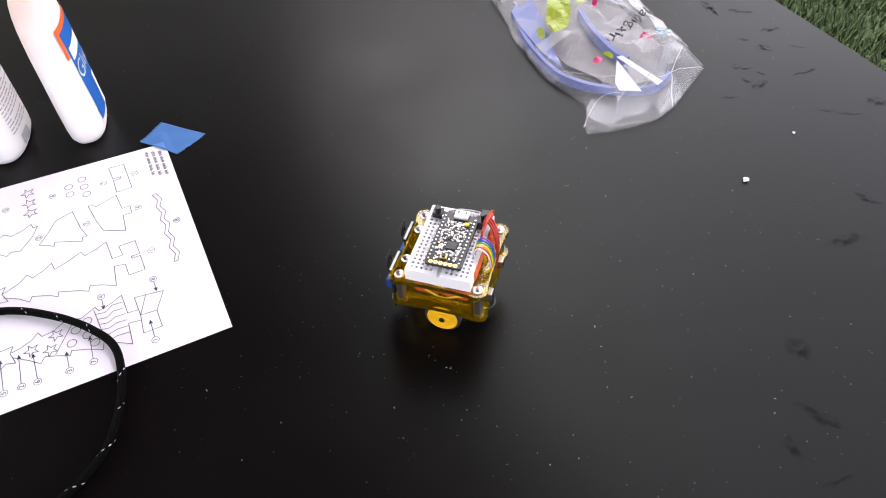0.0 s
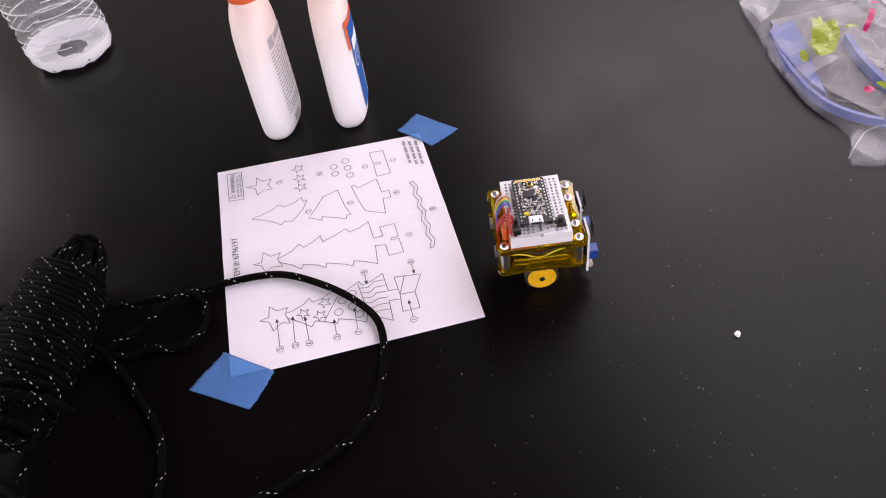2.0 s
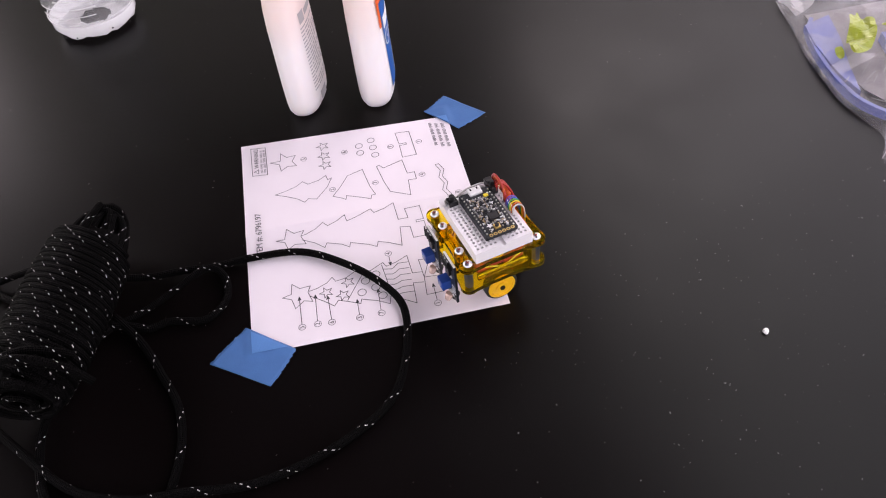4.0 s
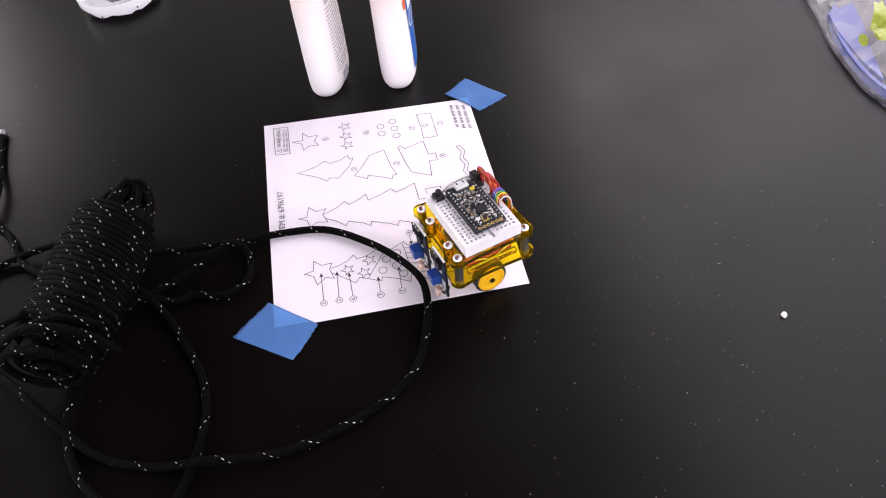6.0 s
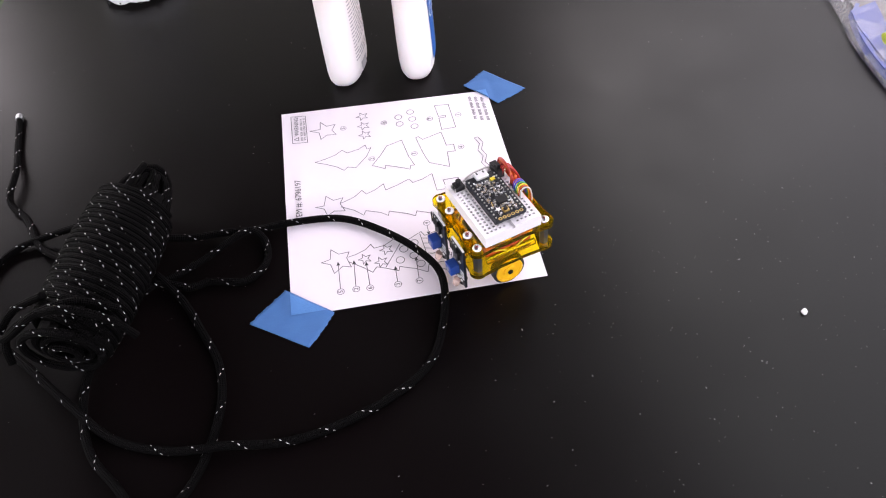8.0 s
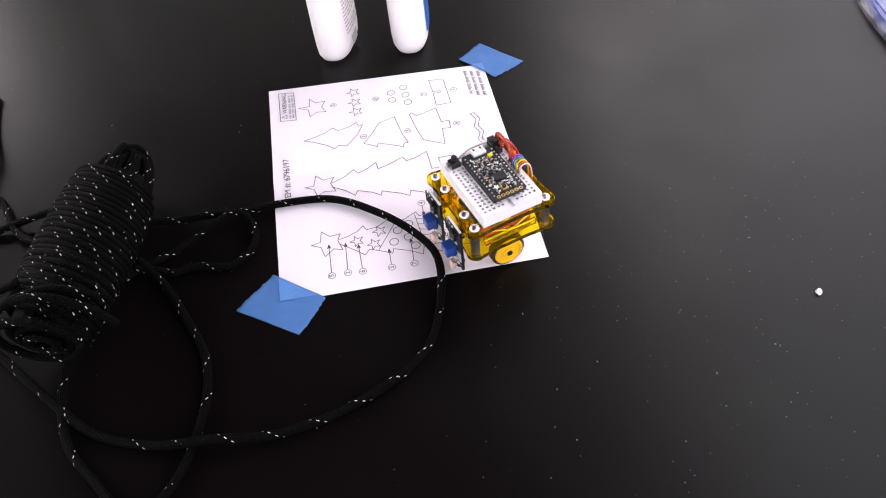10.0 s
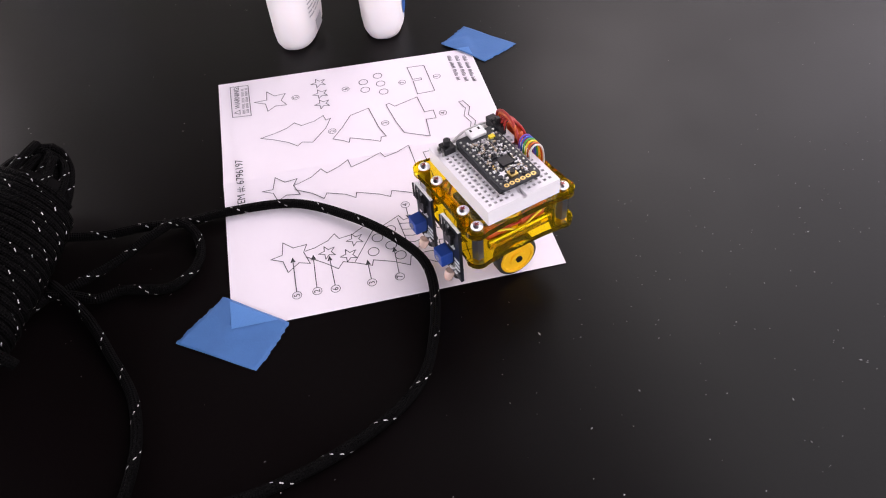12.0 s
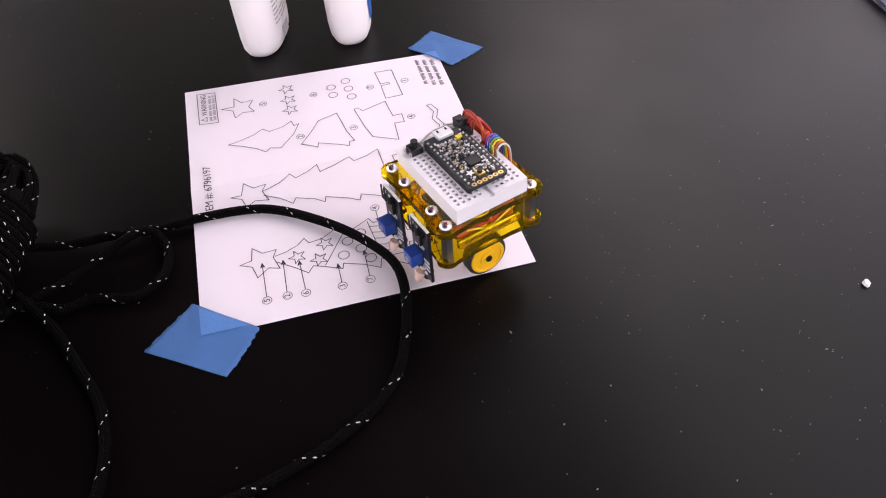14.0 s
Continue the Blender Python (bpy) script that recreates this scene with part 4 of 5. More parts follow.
    for k, name in enumerate(("violet", "blue", "green", "yellow", "orange", "grey")):
        y = -0.0015 + 0.0017 * k
        tube_part("ribbon_wire", ((c - 0.0155, y, 0.0550), (c - 0.0158, y, 0.0590), (c - 0.0176, y - 0.0002, 0.0612), (c - 0.0210, y - 0.0008, 0.0600), (c - 0.0238, y - 0.0014, 0.0550), (c - 0.0248, y - 0.0020, 0.0440), (c - 0.0232, y - 0.0025, 0.0320), (c - 0.0190, y - 0.0030, 0.0300)), 0.00048, WIRE[name], ob, name + " jumper wire")
    # Added block: the red wires' reflection on the breadboard's back, as solid colour.
    part("wire_reflection", box(-0.0222, -0.0135, 0.0472, 0.0030, 0.0110, 0.0100, 0.0010), M_ORANGE, ob, "orange-red block standing in for the wires' reflection")
    tube_part("jumper_wire", ((c - 0.0150, -0.0240, 0.0560), (c - 0.0090, -0.0252, 0.0566), (c + 0.0010, -0.0246, 0.0566), (c + 0.0075, -0.0225, 0.0556)), 0.0006, WIRE["grey"], ob, "pale jumper wire")
    for k, name in enumerate(("red", "orange", "black", "red")):
        tube_part("motor_lead", ((-0.018, -0.006 + 0.006 * k, 0.0300), (-0.006, 0.002 + 0.004 * k, 0.0330), (0.006, -0.004 + 0.006 * k, 0.0320), (0.014, 0.002 + 0.004 * k, 0.0280), (0.010, -0.012 + 0.007 * k, 0.0250)), 0.0007, WIRE[name], ob)
    return ob, wheel(0.0200, ob), wheel(-0.0200, ob)


bot, wheel_left, wheel_right = robot()


# ---- the cord ----
R = 0.0025


def mm(points, z=R):
    return [(p[0] / 1000, p[1] / 1000, p[2] / 1000 if len(p) > 2 else z) for p in points]


cord = empty("cord_bundle", pose(0, 0, 0), "hank of black braided cord with pale flecks and loose loops", "cord")
part("loose_run", tube("loose_run", smooth_line(mm(((-88, -128, 12), (-80, -125, 8), (-62, -126, 5), (-41, -127, 6), (-19, -127, 3.5), (3, -126, 4), (39, -130, 4), (68, -150, 4.6), (89, -173, 4.3), (99.5, -196, 4), (95.5, -228), (80.5, -260), (46, -281), (2, -292), (-37, -290, 6.5), (-68, -285), (-101, -271), (-131, -242, 6), (-156, -215, 8), (-180, -190, 6), (-202, -160), (-204, -130), (-189, -107), (-162, -102, 7), (-140, -105, 14)))), R, 10), M_ROPE, cord)
part("bight", tube("bight", smooth_line(mm(((-90, -166, 8), (-77, -161, 6), (-52, -146, 5), (-36, -137, 8), (-22, -131, 8.5), (-14, -138, 4), (-12, -152), (-17, -164), (-28, -171), (-42, -168), (-52, -166), (-62, -170, 4), (-74, -166, 6), (-86, -164, 8)))), R, 10), M_ROPE, cord)
part("loop", tube("loop", smooth_line(mm(((-84, -158, 9), (-77, -166, 7), (-65, -183, 4), (-53, -208), (-43, -231), (-40, -256), (-44, -280), (-51, -300), (-61, -315), (-74, -321), (-87, -312), (-97, -299), (-111, -281), (-119, -258, 3.5), (-121, -228, 4), (-112, -204, 5), (-101, -178, 6), (-86, -166, 8)))), R, 10), M_ROPE, cord)
part("tail", tube("tail", smooth_line(mm(((-216, 45), (-210, 8), (-203, -24, 6), (-203, -50, 5), (-199, -62), (-186, -77), (-174, -103, 4), (-164, -116, 5), (-150, -128, 8)))), R, 10), M_ROPE, cord)
part("tail_tip", turned(((0.0030, -0.001), (0.0031, 0.0), (0.0031, 0.004), (0.0028, 0.0048)), 14, m=pose(-0.2163, 0.0465, R, -90, 0, 9)), M_ALU, cord, "melted pale cord end")

A, B = Vector((-0.0950, -0.0985, 0.0245)), Vector((-0.1275, -0.2225, 0.0245))
AX = (B - A).normalized()
SIDE = Vector((AX.y, -AX.x, 0)) * -1
UPV = Vector((0, 0, 1))


def around(t, angle, rx, rz):
    return A + (B - A) * t + SIDE * rx * math.cos(angle) + UPV * rz * math.sin(angle)


def girth(t):
    return 0.80 + 0.20 * math.sin(math.pi * min(1, max(0, t * 0.85 + 0.15)))


rng = random.Random(6)
turns = []
N = 26
for k in range(N * 26 + 1):
    f = k / (N * 26)
    a = 2 * math.pi * k / 26
    t = 0.07 + 0.85 * f + 0.065 * math.cos(a)
    g = girth(t) * (1 + 0.012 * math.sin(3.7 * math.floor(k / 26)))
    turns.append(around(t, a, 0.0285 * g, 0.0216 * g))
part("wrap", tube("wrap", turns, R, 10), M_ROPE, cord)
second = []
for k in range(7 * 26 + 1):
    f = k / (7 * 26)
    a = 2 * math.pi * k / 26 + 0.6
    second.append(around(0.62 + 0.28 * f + 0.05 * math.cos(a), a, 0.0295 * girth(0.62 + 0.3 * f), 0.0222 * girth(0.62 + 0.3 * f)))
part("wrap", tube("wrap", second, R, 10), M_ROPE, cord)
# lengthwise strands with bights out of both ends
for k in range(9):
    a = 2 * math.pi * k / 9 + 0.2
    rx, rz = 0.0215 * (1 - 0.25 * (k % 2)), 0.0165 * (1 - 0.25 * (k % 2))
    b = a + 2.6
    pts = [around(0.55, a, rx, rz), around(0.2, a, rx, rz), around(0.02, a, rx * 0.95, rz * 0.95), around(-0.12 - 0.02 * (k % 3), a, rx * 0.6, rz * 0.7), around(-0.15 - 0.02 * (k % 3), (a + b) / 2, rx * 0.35, rz * 0.5), around(-0.11, b, rx * 0.6, rz * 0.6), around(0.04, b, rx * 0.9, rz * 0.9), around(0.3, b, rx, rz)]
    part("strand", tube("strand", smooth_line(pts), R, 8), M_ROPE, cord)
core = bmesh.new()
rings = []
for i in range(9):
    t = 0.03 + 0.9 * i / 8
    rings.append([core.verts.new(around(t, 2 * math.pi * j / 20, 0.0245 * girth(t), 0.0178 * girth(t))) for j in range(20)])
for p, q in zip(rings, rings[1:]):
    for j in range(20):
        core.faces.new((p[j], p[(j + 1) % 20], q[(j + 1) % 20], q[j]))
core.faces.new(rings[0])
core.faces.new(rings[-1])
part("core", core, M_ROPE, cord)
spiral = [around(0.97 + 0.02 * math.cos(k * 0.1), 2 * math.pi * k / 20 + 1, 0.0265 - 0.0061 * k / 20, 0.0215 - 0.0050 * k / 20) for k in range(68)]
part("end_spiral", tube("end_spiral", spiral, R, 8), M_ROPE, cord)
part("end_loop", tube("end_loop", smooth_line([around(0.80, 2.0, 0.031, 0.025), around(0.83, 2.7, 0.040, 0.026), around(0.93, 3.0, 0.043, 0.024), around(0.97, 2.7, 0.034, 0.024), around(0.92, 1.9, 0.028, 0.027), around(0.84, 1.2, 0.030, 0.027), around(0.80, 0.5, 0.034, 0.026)]), R, 10), M_ROPE, cord)
part("end_loop", tube("end_loop", smooth_line([around(1.01, 3.6, 0.040, 0.022), around(0.97, 2.9, 0.036, 0.022), around(0.93, 2.2, 0.030, 0.026), around(0.90, 1.3, 0.030, 0.029), around(0.88, 0.6, 0.036, 0.026), around(0.88, 0.0, 0.040, 0.022)]), R, 10), M_ROPE, cord)


# ---- the bag ----
def bag_outline(v):
    """Left and right edge of the bag, in mm, at v mm along y."""
    left = np.interp(v, (-171, -166, -159, -150, -135, -127, -98, -84, -45, -21, 14, 50, 140), (500, 469, 451, 456, 468, 469, 463, 461, 464, 467, 476, 482, 505))
    right = np.interp(v, (-171, -165, -138, -106, -88, -4, 60, 140), (506, 525, 576, 583, 581, 591, 604, 625))
    return left / 1000, right / 1000


def bag_top(x, y):
    v = y * 1000
    l, r = bag_outline(v)
    u = min(1, max(0, (x - l) / (r - l)))
    fat = min(1, 3.2 * u, 3.2 * (1 - u)) ** 0.6 * min(1, max(0.0, (v + 158) / 30)) ** 0.7
    crease = abs(noise.noise(Vector((x * 42 + y * 12, y * 30 - x * 16, 3.1)))) + 0.6 * abs(noise.noise(Vector((x * 75, y * 60, 7.7))))
    return 0.0030 + 0.0125 * fat + 0.015 * crease * (0.2 + fat)


def bag_sheet(upper, nx=19, ny=54):
    r = random.Random(9)
    verts, faces = [], []
    for j in range(ny + 1):
        v = -171 + 311 * j / ny
        l, e = bag_outline(v)
        for i in range(nx + 1):
            u = i / nx
            x, y = l + (e - l) * u, v / 1000
            if 0 < i < nx and 0 < j < ny:
                x, y = x + r.uniform(-0.0024, 0.0024), y + r.uniform(-0.0023, 0.0023)
            verts.append((x, y, bag_top(x, y) if upper else 0.0008))
    for j in range(ny):
        for i in range(nx):
            a = j * (nx + 1) + i
            q = (a, a + 1, a + nx + 2, a + nx + 1)
            if r.random() < 0.5:
                faces += [(q[0], q[1], q[2]), (q[0], q[2], q[3])]
            else:
                faces += [(q[0], q[1], q[3]), (q[1], q[2], q[3])]
    return mesh_of("film", verts, faces, False)


bag = empty("plastic_bag", pose(0, 0, 0), "crumpled clear plastic bag with coloured print, blue plastic inside", "bag")
M_CREASE = film_material("creased_film", (0.85, 0.84, 0.86), 0.36, 0.12)
FILM = bag_sheet(True)
part("upper_film", FILM, M_BAG, bag)
part("lower_film", bag_sheet(False), M_BAG, bag)
TRI = np.array([[FILM.vertices[i].co[:] for i in p.vertices] for p in FILM.polygons])


def film_z(x, y):
    """Height of the upper film over a place on the table."""
    p, q, r = TRI[:, 0], TRI[:, 1], TRI[:, 2]
    den = (q[:, 1] - r[:, 1]) * (p[:, 0] - r[:, 0]) + (r[:, 0] - q[:, 0]) * (p[:, 1] - r[:, 1])
    den = np.where(np.abs(den) < 1e-12, 1e-12, den)
    u = ((q[:, 1] - r[:, 1]) * (x - r[:, 0]) + (r[:, 0] - q[:, 0]) * (y - r[:, 1])) / den
    v = ((r[:, 1] - p[:, 1]) * (x - r[:, 0]) + (p[:, 0] - r[:, 0]) * (y - r[:, 1])) / den
    inside = (u >= -1e-6) & (v >= -1e-6) & (u + v <= 1 + 1e-6)
    z = u * p[:, 2] + v * q[:, 2] + (1 - u - v) * r[:, 2]
    return float(z[inside].max()) if inside.any() else 0.002


def film_crest(x, y, reach=0.0022):
    """The highest film close by, so that a print is not cut by a crease."""
    return max(film_z(x + dx, y + dy) for dx in (-reach, 0, reach) for dy in (-reach, 0, reach))


def rounder(points, times):
    """Corners cut off again and again."""
    for _ in range(times):
        out = []
        for (a, b), (c, d) in zip(points, list(points[1:]) + [points[0]]):
            out += [(0.75 * a + 0.25 * c, 0.75 * b + 0.25 * d), (0.25 * a + 0.75 * c, 0.25 * b + 0.75 * d)]
        points = out
    return points


def bag_print(name, outline, material, label="", soft=0, lift=0.0012, reach=0.0022):
    """A print that follows the film's facets."""
    bm = bmesh.new()
    bm.faces.new([bm.verts.new((x / 1000, y / 1000, 0)) for x, y in rounder(list(outline), soft)])
    bmesh.ops.triangulate(bm, faces=bm.faces[:])
    for _ in range(3):
        longest = [e for e in bm.edges if e.calc_length() > 0.0025]
        if longest:
            bmesh.ops.subdivide_edges(bm, edges=longest, cuts=1)
            bmesh.ops.triangulate(bm, faces=bm.faces[:])
    for v in bm.verts:
        v.co.z = film_crest(v.co.x, v.co.y, reach) + lift
    return part(name, bm, material, bag, label)


def needles(segments, w):
    """Thin three-sided bars along straight segments."""
    verts, faces = [], []
    for p, q in segments:
        d = (q - p).normalized()
        s = d.cross(Vector((0, 0, 1))).normalized() * w
        b = len(verts)
        for e in (p, q):
            verts += [e + s, e - s, e + Vector((0, 0, w))]
        faces += [(b, b + 1, b + 4, b + 3), (b + 1, b + 2, b + 5, b + 4), (b + 2, b, b + 3, b + 5)]
    return mesh_of("crease", verts, faces)


def sharp_edges(me, least):
    bm = bmesh.new()
    bm.from_mesh(me)
    out = [(e.verts[0].co.copy(), e.verts[1].co.copy()) for e in bm.edges if len(e.link_faces) == 2 and e.calc_face_angle(0) > least and min(v.co.y for v in e.verts) > -0.132]
    bm.free()
    return out


# Pale bars stand in for highlights along the film's sharpest edges.
part("crease", needles(sharp_edges(FILM, 1.25), 0.00012), M_CREASE, bag, "whitish lines painted as highlights on the film's sharp creases")
FOLDS = (((453, -153), (472, -139), (505, -146)), ((505, -146), (540, -141), (562, -124)), ((474, -100), (505, -146)), ((576, -138), (540, -141)), ((540, -141), (525, -165)), ((562, -124), (562, -95)), ((562, -95), (515, -104)), ((581, -88), (570, -110), (576, -136)))
for pts in FOLDS:
    line = []
    for (a, b), (c, d) in zip(pts, pts[1:]):
        for i in range(8):
            p = [(a + (c - a) * f / 8) / 1000 for f in (i, i + 1)]
            q = [(b + (d - b) * f / 8) / 1000 for f in (i, i + 1)]
            line.append(tuple(Vector((p[m], q[m], film_z(p[m], q[m]) + 0.0005)) for m in (0, 1)))
    part("fold_line", needles(line, 0.00022), M_CREASE, bag)


def ribbon_loop(points, h, w, z):
    """An upright curved band of plastic."""
    line = smooth_line([(x / 1000, y / 1000, z) for x, y in points], 0.004)
    bm = bmesh.new()
    prev = None
    for i, q in enumerate(line):
        d = (line[min(i + 1, len(line) - 1)] - line[max(i - 1, 0)]).normalized()
        s = Vector((-d.y, d.x, 0)) * w / 2
        ring_ = [bm.verts.new(q + e) for e in (-s, s, s + Vector((0, 0, h)), -s + Vector((0, 0, h)))]
        if prev:
            for a in range(4):
                bm.faces.new((prev[a], prev[(a + 1) % 4], ring_[(a + 1) % 4], ring_[a]))
        else:
            bm.faces.new(ring_)
        prev = ring_
    bm.faces.new(prev[::-1])
    return bm


hem = bag_print("hem", ((600, 50), (586, 52), (572, -10), (568, -80), (556, -112), (566, -128), (581, -100), (580, -85), (590, -4)), M_CREASE, "whitish doubled film along the edge", 0, 0.0012)
hem2 = bag_print("hem", ((482, 60), (500, 66), (508, 34), (492, 20), (479, 18)), M_CREASE, "", 0, 0.0012)
tray = empty("plastic_tray", pose(0, 0, 0), "periwinkle blue plastic tray rim inside the bag", "tray")
part("outer_rim", ribbon_loop(((492, 16), (480, -2), (470, -42), (468, -82), (475, -106), (494, -128), (522, -142), (545, -134)), 0.0070, 0.0034, 0.0016), M_PERI, tray)
part("inner_rim", ribbon_loop(((531, -26), (524, -56), (521, -90), (524, -106)), 0.0085, 0.0045, 0.0036), M_PERI, tray)
part("tray_side", slab([(0.480, 0.006), (0.506, 0.014), (0.497, -0.020), (0.484, -0.055), (0.474, -0.088), (0.471, -0.062), (0.474, -0.02)], [], 0.0034, 0.0095), M_PERI, tray)
# Added grey slab: the clear film's sheen painted as a mottled flat colour.
part("sheen_slab", slab([(0.494, 0.028), (0.484, -0.04), (0.484, -0.08), (0.504, -0.128), (0.530, -0.130), (0.566, -0.10), (0.574, 0.0), (0.570, 0.028)], [], 0.0020, 0.0032), mat("grey_film_sheen", (0.13, 0.118, 0.122), 0.5, vary=0.6, scale=70), tray)
M_CARD = mat("pale_card", (0.55, 0.54, 0.53), 0.6)
part("paper_insert", slab([(0.516, -0.102), (0.521, -0.103), (0.528, -0.146), (0.522, -0.148)], [], 0.0126, 0.0132), M_CARD, bag)
part("paper_insert", slab([(0.515, -0.104), (0.508, -0.147), (0.494, -0.138), (0.497, -0.128)], [], 0.0112, 0.0118), M_CARD, bag)
bag_print("green_print", ((499, -22), (504, -11), (506, -18), (513, -8), (513, -18), (521, -15), (517, -29), (508, -45), (497, -56), (486, -59), (483, -54), (487, -40)), M_GREEN, "lime green printed pot shape", 1)
bag_print("green_print", ((477, -40), (482, -40), (480, -53), (475, -53)), M_GREEN, "", 2)
bag_print("green_print", ((517, -34), (527, -38), (525, -44), (515, -40)), M_GREEN, "", 2)
bag_print("green_print", ((500, -104), (503, -104), (506, -112), (502, -112)), M_GREEN, "", 1)
bag_print("magenta_print", ((532, -39), (546, -26), (553, -14), (558, -17), (547, -31), (534, -43)), M_MAGENTA, "magenta printed shape", 1)
bag_print("magenta_print", ((562, -6), (568, -9), (570, -3), (565, 0)), M_MAGENTA, "", 2)
bag_print("magenta_print", ((490, -104), (497, -103), (498, -109), (492, -111)), M_MAGENTA, "", 2)
for cx, cy, r, m_ in ((541, -105, 5.4, M_MAGENTA), (556, -106, 6.2, M_CYAN)):
    for k in range(10):
        a, b = 0.5 + k * 0.52, 0.5 + (k + 1) * 0.52
        bag_print("printed_letter_arc", ((cx + r * math.cos(a), cy + r * math.sin(a)), (cx + r * math.cos(b), cy + r * math.sin(b)), (cx + (r - 2) * math.cos(b), cy + (r - 2) * math.sin(b)), (cx + (r - 2) * math.cos(a), cy + (r - 2) * math.sin(a))), m_, lift=0.0010, reach=0.011)
words = writing("lettering", "Making Scien", 0.0118, pose(0.566, -0.0705, 0, 0, 0, 202.7), M_INK, bag, "thin dark printed words")
for v in words.data.vertices:
    v.co.z = film_crest(v.co.x, v.co.y, 0.012) + 0.0008
for k in range(5):
    x, y = 497 + 3.4 * k, 38 + 3 * k
    bag_print("text_bar", ((x, y), (x + 2.4, y + 1), (x + 1.4, y + 5), (x - 1, y + 4)), M_INK)


# ---- small things on the table ----
def crumb(x, y, s, seed):
    r = random.Random(seed)
    bm = bmesh.new()
    bmesh.ops.create_icosphere(bm, subdivisions=2, radius=s)
    for v in bm.verts:
        v.co *= r.uniform(0.75, 1.15)
        v.co.z = max(v.co.z * 0.7 + s * 0.45, 0)
    ob = part("crumb", bm, M_CRUMB)
    ob.matrix_basis = pose(x, y, 0.0001, 0, 0, seed * 40)
    return tagged(ob, "small white crumb lying on the tabletop", "crumb", "crumbs")


crumb(0.307, -0.268, 0.0021, 1)
crumb(0.520, -0.254, 0.0022, 2)
crumb(0.584, -0.231, 0.0010, 3)


def dust(count):
    rng = random.Random(31)
    verts, faces = [], []
    for _ in range(count):
        x, y = rng.uniform(X0 + 0.01, X1 - 0.01), rng.uniform(-0.48, 0.3)
        if rng.random() < 0.6:
            y = rng.uniform(-0.45, -0.15)
            x = rng.gauss(0.3, 0.14)
        if 0 < x < PW and -PH < y < 0 or not X0 < x < X1:
            continue
        s = rng.uniform(0.00010, 0.00027) * (1.6 if rng.random() < 0.12 else 1)
        a = rng.uniform(0, 3.14)
        l = rng.uniform(0.8, 2.6)
        dx, dy = math.cos(a) * s * l, math.sin(a) * s * l
        b = len(verts)
        verts += [(x - dx, y - dy, 0.0001), (x + dy / l, y - dx / l, 0.0001), (x + dx, y + dy, 0.0001), (x - dy / l, y + dx / l, 0.0001), (x, y, 0.0004)]
        faces += [(b, b + 1, b + 4), (b + 1, b + 2, b + 4), (b + 2, b + 3, b + 4), (b + 3, b, b + 4)]
    return mesh_of("dust", verts, faces)


tagged(part("dust", dust(800), M_DUST), "pale dust specks scattered over the tabletop", "dust", kind="stuff")


def smear(x, y, length, width, turn, seed):
    r = random.Random(seed)
    n = 14
    out = []
    for i in range(n):
        a = 2 * math.pi * i / n
        k = r.uniform(0.55, 1.15)
        out.append((length * k * math.cos(a), width * k * math.sin(a)))
    ob = part("smear", slab(out, [], 0.00005, 0.00012), M_SCUFF, table, "dull dark smear")
    ob.matrix_basis = pose(x, y, 0, 0, 0, turn)


SMEARS = (
    (0.641, -0.063, 0.005, 0.014, -10), (0.641, -0.072, 0.003, 0.009, -20), (0.659, -0.082, 0.014, 0.003, -40), (0.662, -0.117, 0.012, 0.004, -10), (0.635, -0.119, 0.007, 0.003, -30),
    (0.64, -0.137, 0.009, 0.004, -60), (0.664, -0.148, 0.008, 0.0016, -45), (0.602, -0.146, 0.004, 0.006, -20), (0.608, -0.15, 0.007, 0.004, -20), (0.614, -0.163, 0.005, 0.003, -40),
    (0.598, -0.164, 0.006, 0.004, -50), (0.602, -0.174, 0.011, 0.005, 10), (0.573, -0.175, 0.009, 0.0026, -20), (0.643, -0.178, 0.016, 0.0025, -5), (0.624, -0.223, 0.008, 0.002, -32),
    (0.636, -0.234, 0.01, 0.002, -30), (0.664, -0.233, 0.01, 0.008, -20), (0.578, -0.306, 0.011, 0.004, -60), (0.537, -0.327, 0.017, 0.0055, -5), (0.452, -0.378, 0.009, 0.011, 0),
    (0.432, -0.415, 0.014, 0.004, -65), (0.407, -0.422, 0.004, 0.01, -10), (0.412, -0.446, 0.01, 0.002, -5),
)
for k, (x, y, l, w, a) in enumerate(SMEARS):
    smear(x, y, l, w, a, k)

tag = empty("plastic_tag", pose(-0.1360, -0.3220, 0.0, 0, 0, 10), "frosted scalloped plastic tag with red print and a ring", "tag")
part("disc", slab([(0.0175 * (1 + 0.05 * math.cos(12 * a * 0.1047)) * math.cos(a * 0.1047), 0.0135 * (1 + 0.05 * math.cos(12 * a * 0.1047)) * math.sin(a * 0.1047)) for a in range(60)], [], 0.0003, 0.0028), M_TAGW, tag)
part("eyelet", slab([(0.0045 * math.cos(a * 0.3142) - 0.019, 0.0045 * math.sin(a * 0.3142) - 0.003) for a in range(20)], [[(0.0024 * math.cos(a * 0.3142) - 0.019, 0.0024 * math.sin(a * 0.3142) - 0.003) for a in range(20)]], 0.0006, 0.0024), M_TAGW, tag)
for x, y, sx, sy in ((0.0, 0.007, 0.011, 0.0016), (-0.004, 0.004, 0.0016, 0.006), (0.002, 0.004, 0.0016, 0.006), (-0.004, -0.006, 0.002, 0.007), (0.0, -0.006, 0.002, 0.007), (0.004, -0.005, 0.002, 0.007)):
    part("print_bar", box(x, y, 0.00285, sx, sy, 0.0001), M_TAGR, tag)


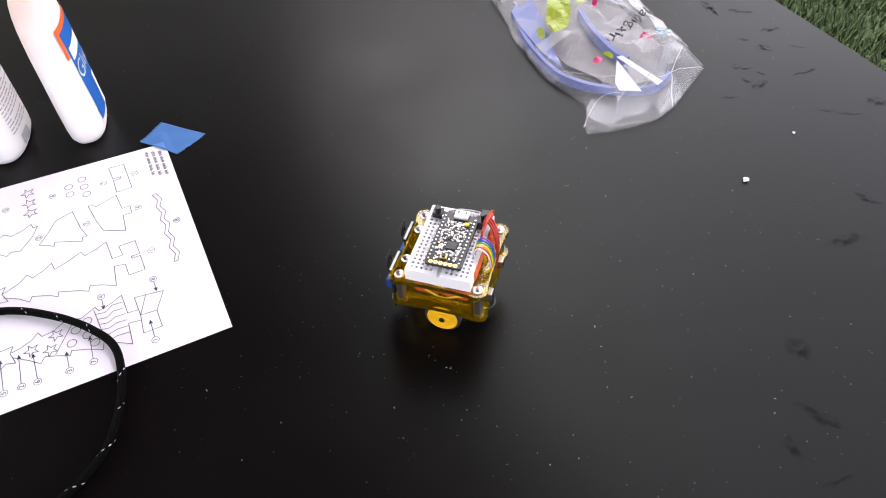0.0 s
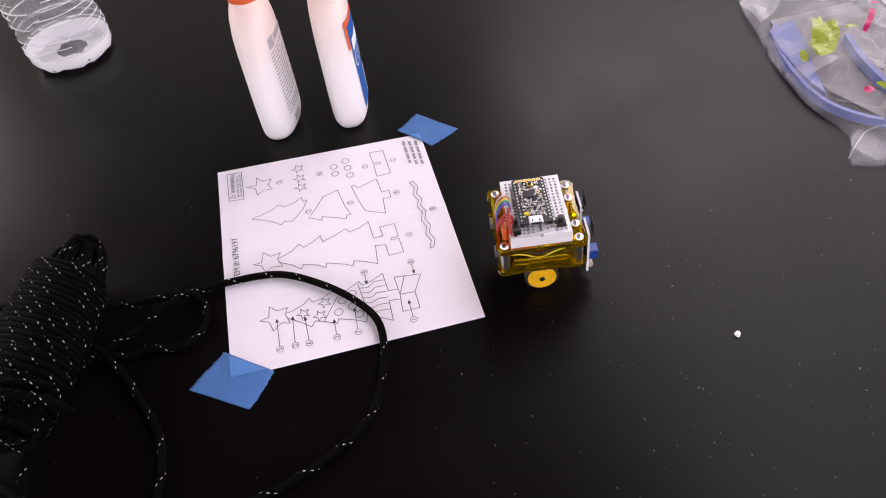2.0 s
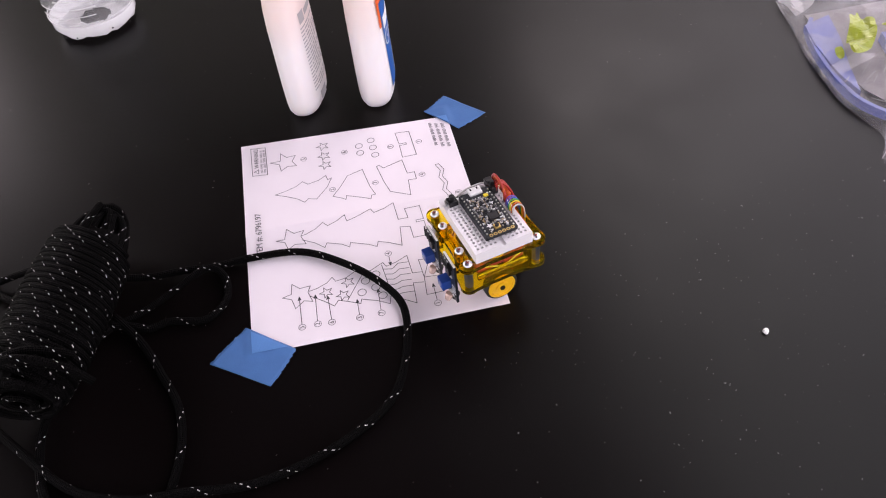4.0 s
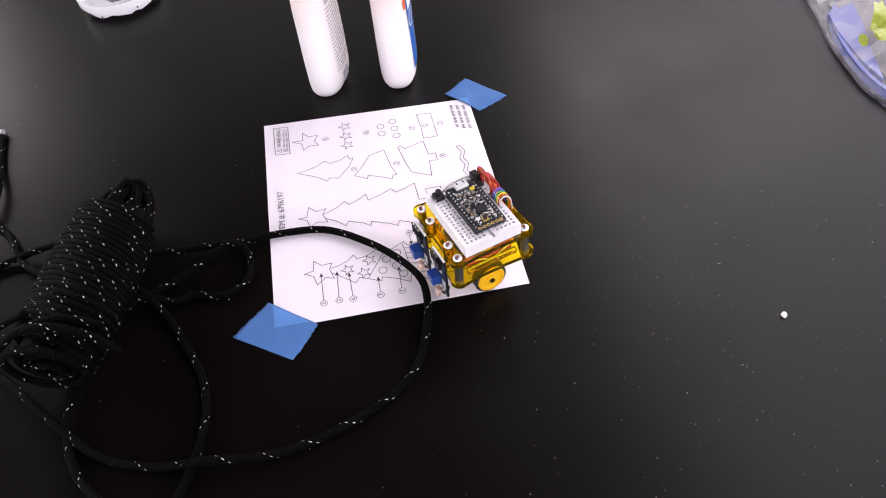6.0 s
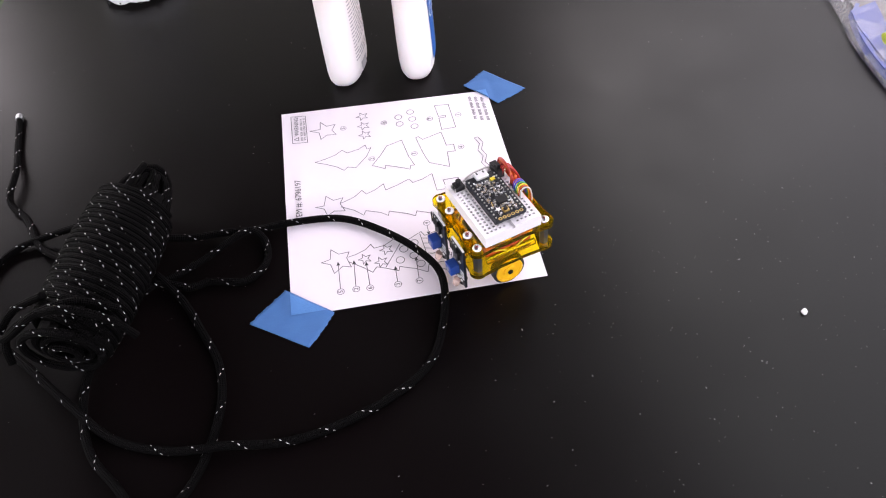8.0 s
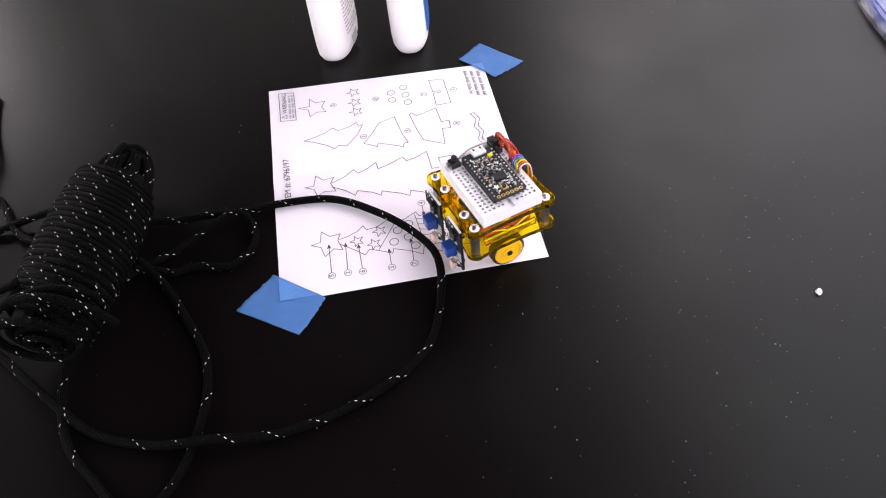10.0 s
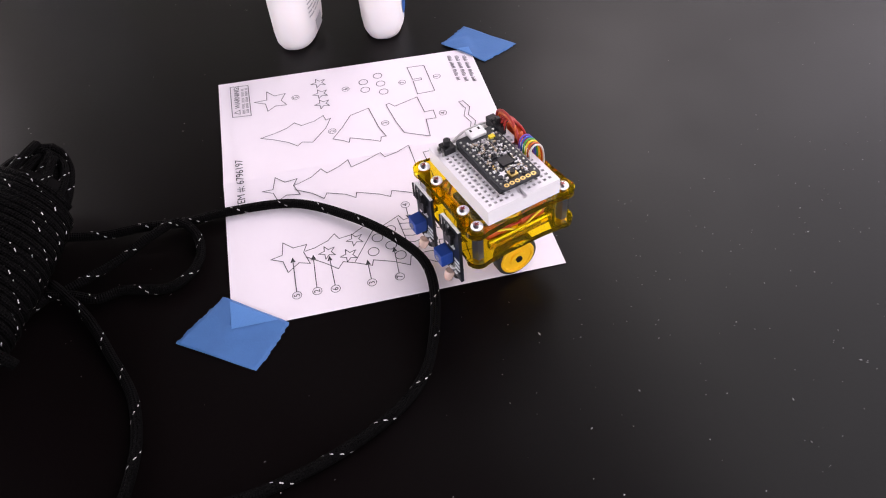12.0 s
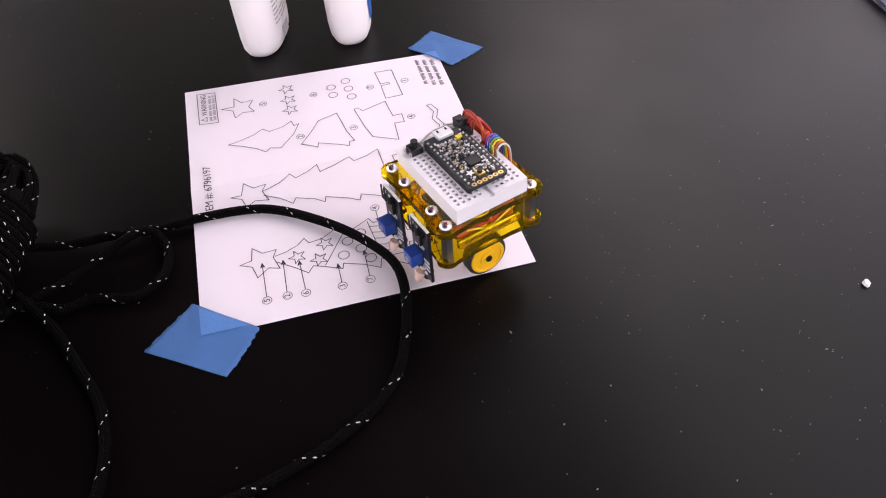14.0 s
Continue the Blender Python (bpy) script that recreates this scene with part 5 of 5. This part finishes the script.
# ---- what moves ----
DRIVE = (
    (0, 0.2935, -0.2536, 136.9), (0.1, 0.2835, -0.2430, 137.2), (0.2, 0.2743, -0.2355, 137.5), (0.3, 0.2690, -0.2285, 137.8), (0.4, 0.2645, -0.2250, 138), (0.5, 0.2621, -0.2230, 138.2), (1, 0.2241, -0.1882, 141.9), (1.2, 0.2129, -0.1767, 143.4), (1.3, 0.2122, -0.1760, 149),
    (1.4, 0.2119, -0.1772, 180), (1.5, 0.2109, -0.1762, 203.7), (1.6, 0.2119, -0.1777, 220), (1.7, 0.2124, -0.1777, 248.2), (1.8, 0.2129, -0.1777, 285.8),
    (1.9, 0.2124, -0.1767, 325.6), (2, 0.2118, -0.1754, 350.9), (2.1, 0.2124, -0.1757, 364.6), (2.2, 0.2134, -0.1747, 385), (2.3, 0.2139, -0.1732, 423.6),
    (2.4, 0.2129, -0.1727, 402), (2.5, 0.2120, -0.1728, 379.7), (2.6, 0.2124, -0.1737, 370.9), (2.7, 0.2124, -0.1747, 356.3), (2.8, 0.2126, -0.1754, 330.4),
    (2.9, 0.2126, -0.1757, 296), (3, 0.2122, -0.1758, 268.3), (3.1, 0.2114, -0.1763, 239.3), (3.2, 0.2102, -0.1767, 227), (3.3, 0.2084, -0.1767, 216), (3.4, 0.2049, -0.1762, 201),
    (3.5, 0.2008, -0.1758, 187.7), (3.7, 0.1865, -0.1771, 187.5), (4, 0.1569, -0.1814, 193.1), (4.2, 0.1462, -0.1835, 196.4), (4.5, 0.1344, -0.1873, 197.5), (14, 0.1343, -0.1873, 197.5),
)


def motions():
    walk(bot, [(t, pose(x, y, 0.0012 if t >= 3.9 else 0.0, 0, 0, a)) for t, x, y, a in DRIVE])
    for w, side in ((wheel_left, 1), (wheel_right, -1)):
        base = w.matrix_basis.translation.copy()
        roll, rows = 0.0, []
        for i, (t, x, y, a) in enumerate(DRIVE):
            if i:
                px, py, pa = DRIVE[i - 1][1:]
                h = radians((a + pa) / 2)
                ahead = (x - px) * math.cos(h) + (y - py) * math.sin(h)
                step = math.degrees((ahead - side * 0.0200 * radians(a - pa)) / 0.0110)
                k = max(1, math.ceil(abs(step) / 60))
                for j in range(1, k):
                    rows.append((DRIVE[i - 1][0] + (t - DRIVE[i - 1][0]) * j / k, roll + step * j / k))
                roll += step
            rows.append((t, roll))
        walk(w, [(t, pose(*base, 0, r, 0)) for t, r in rows])


motions()
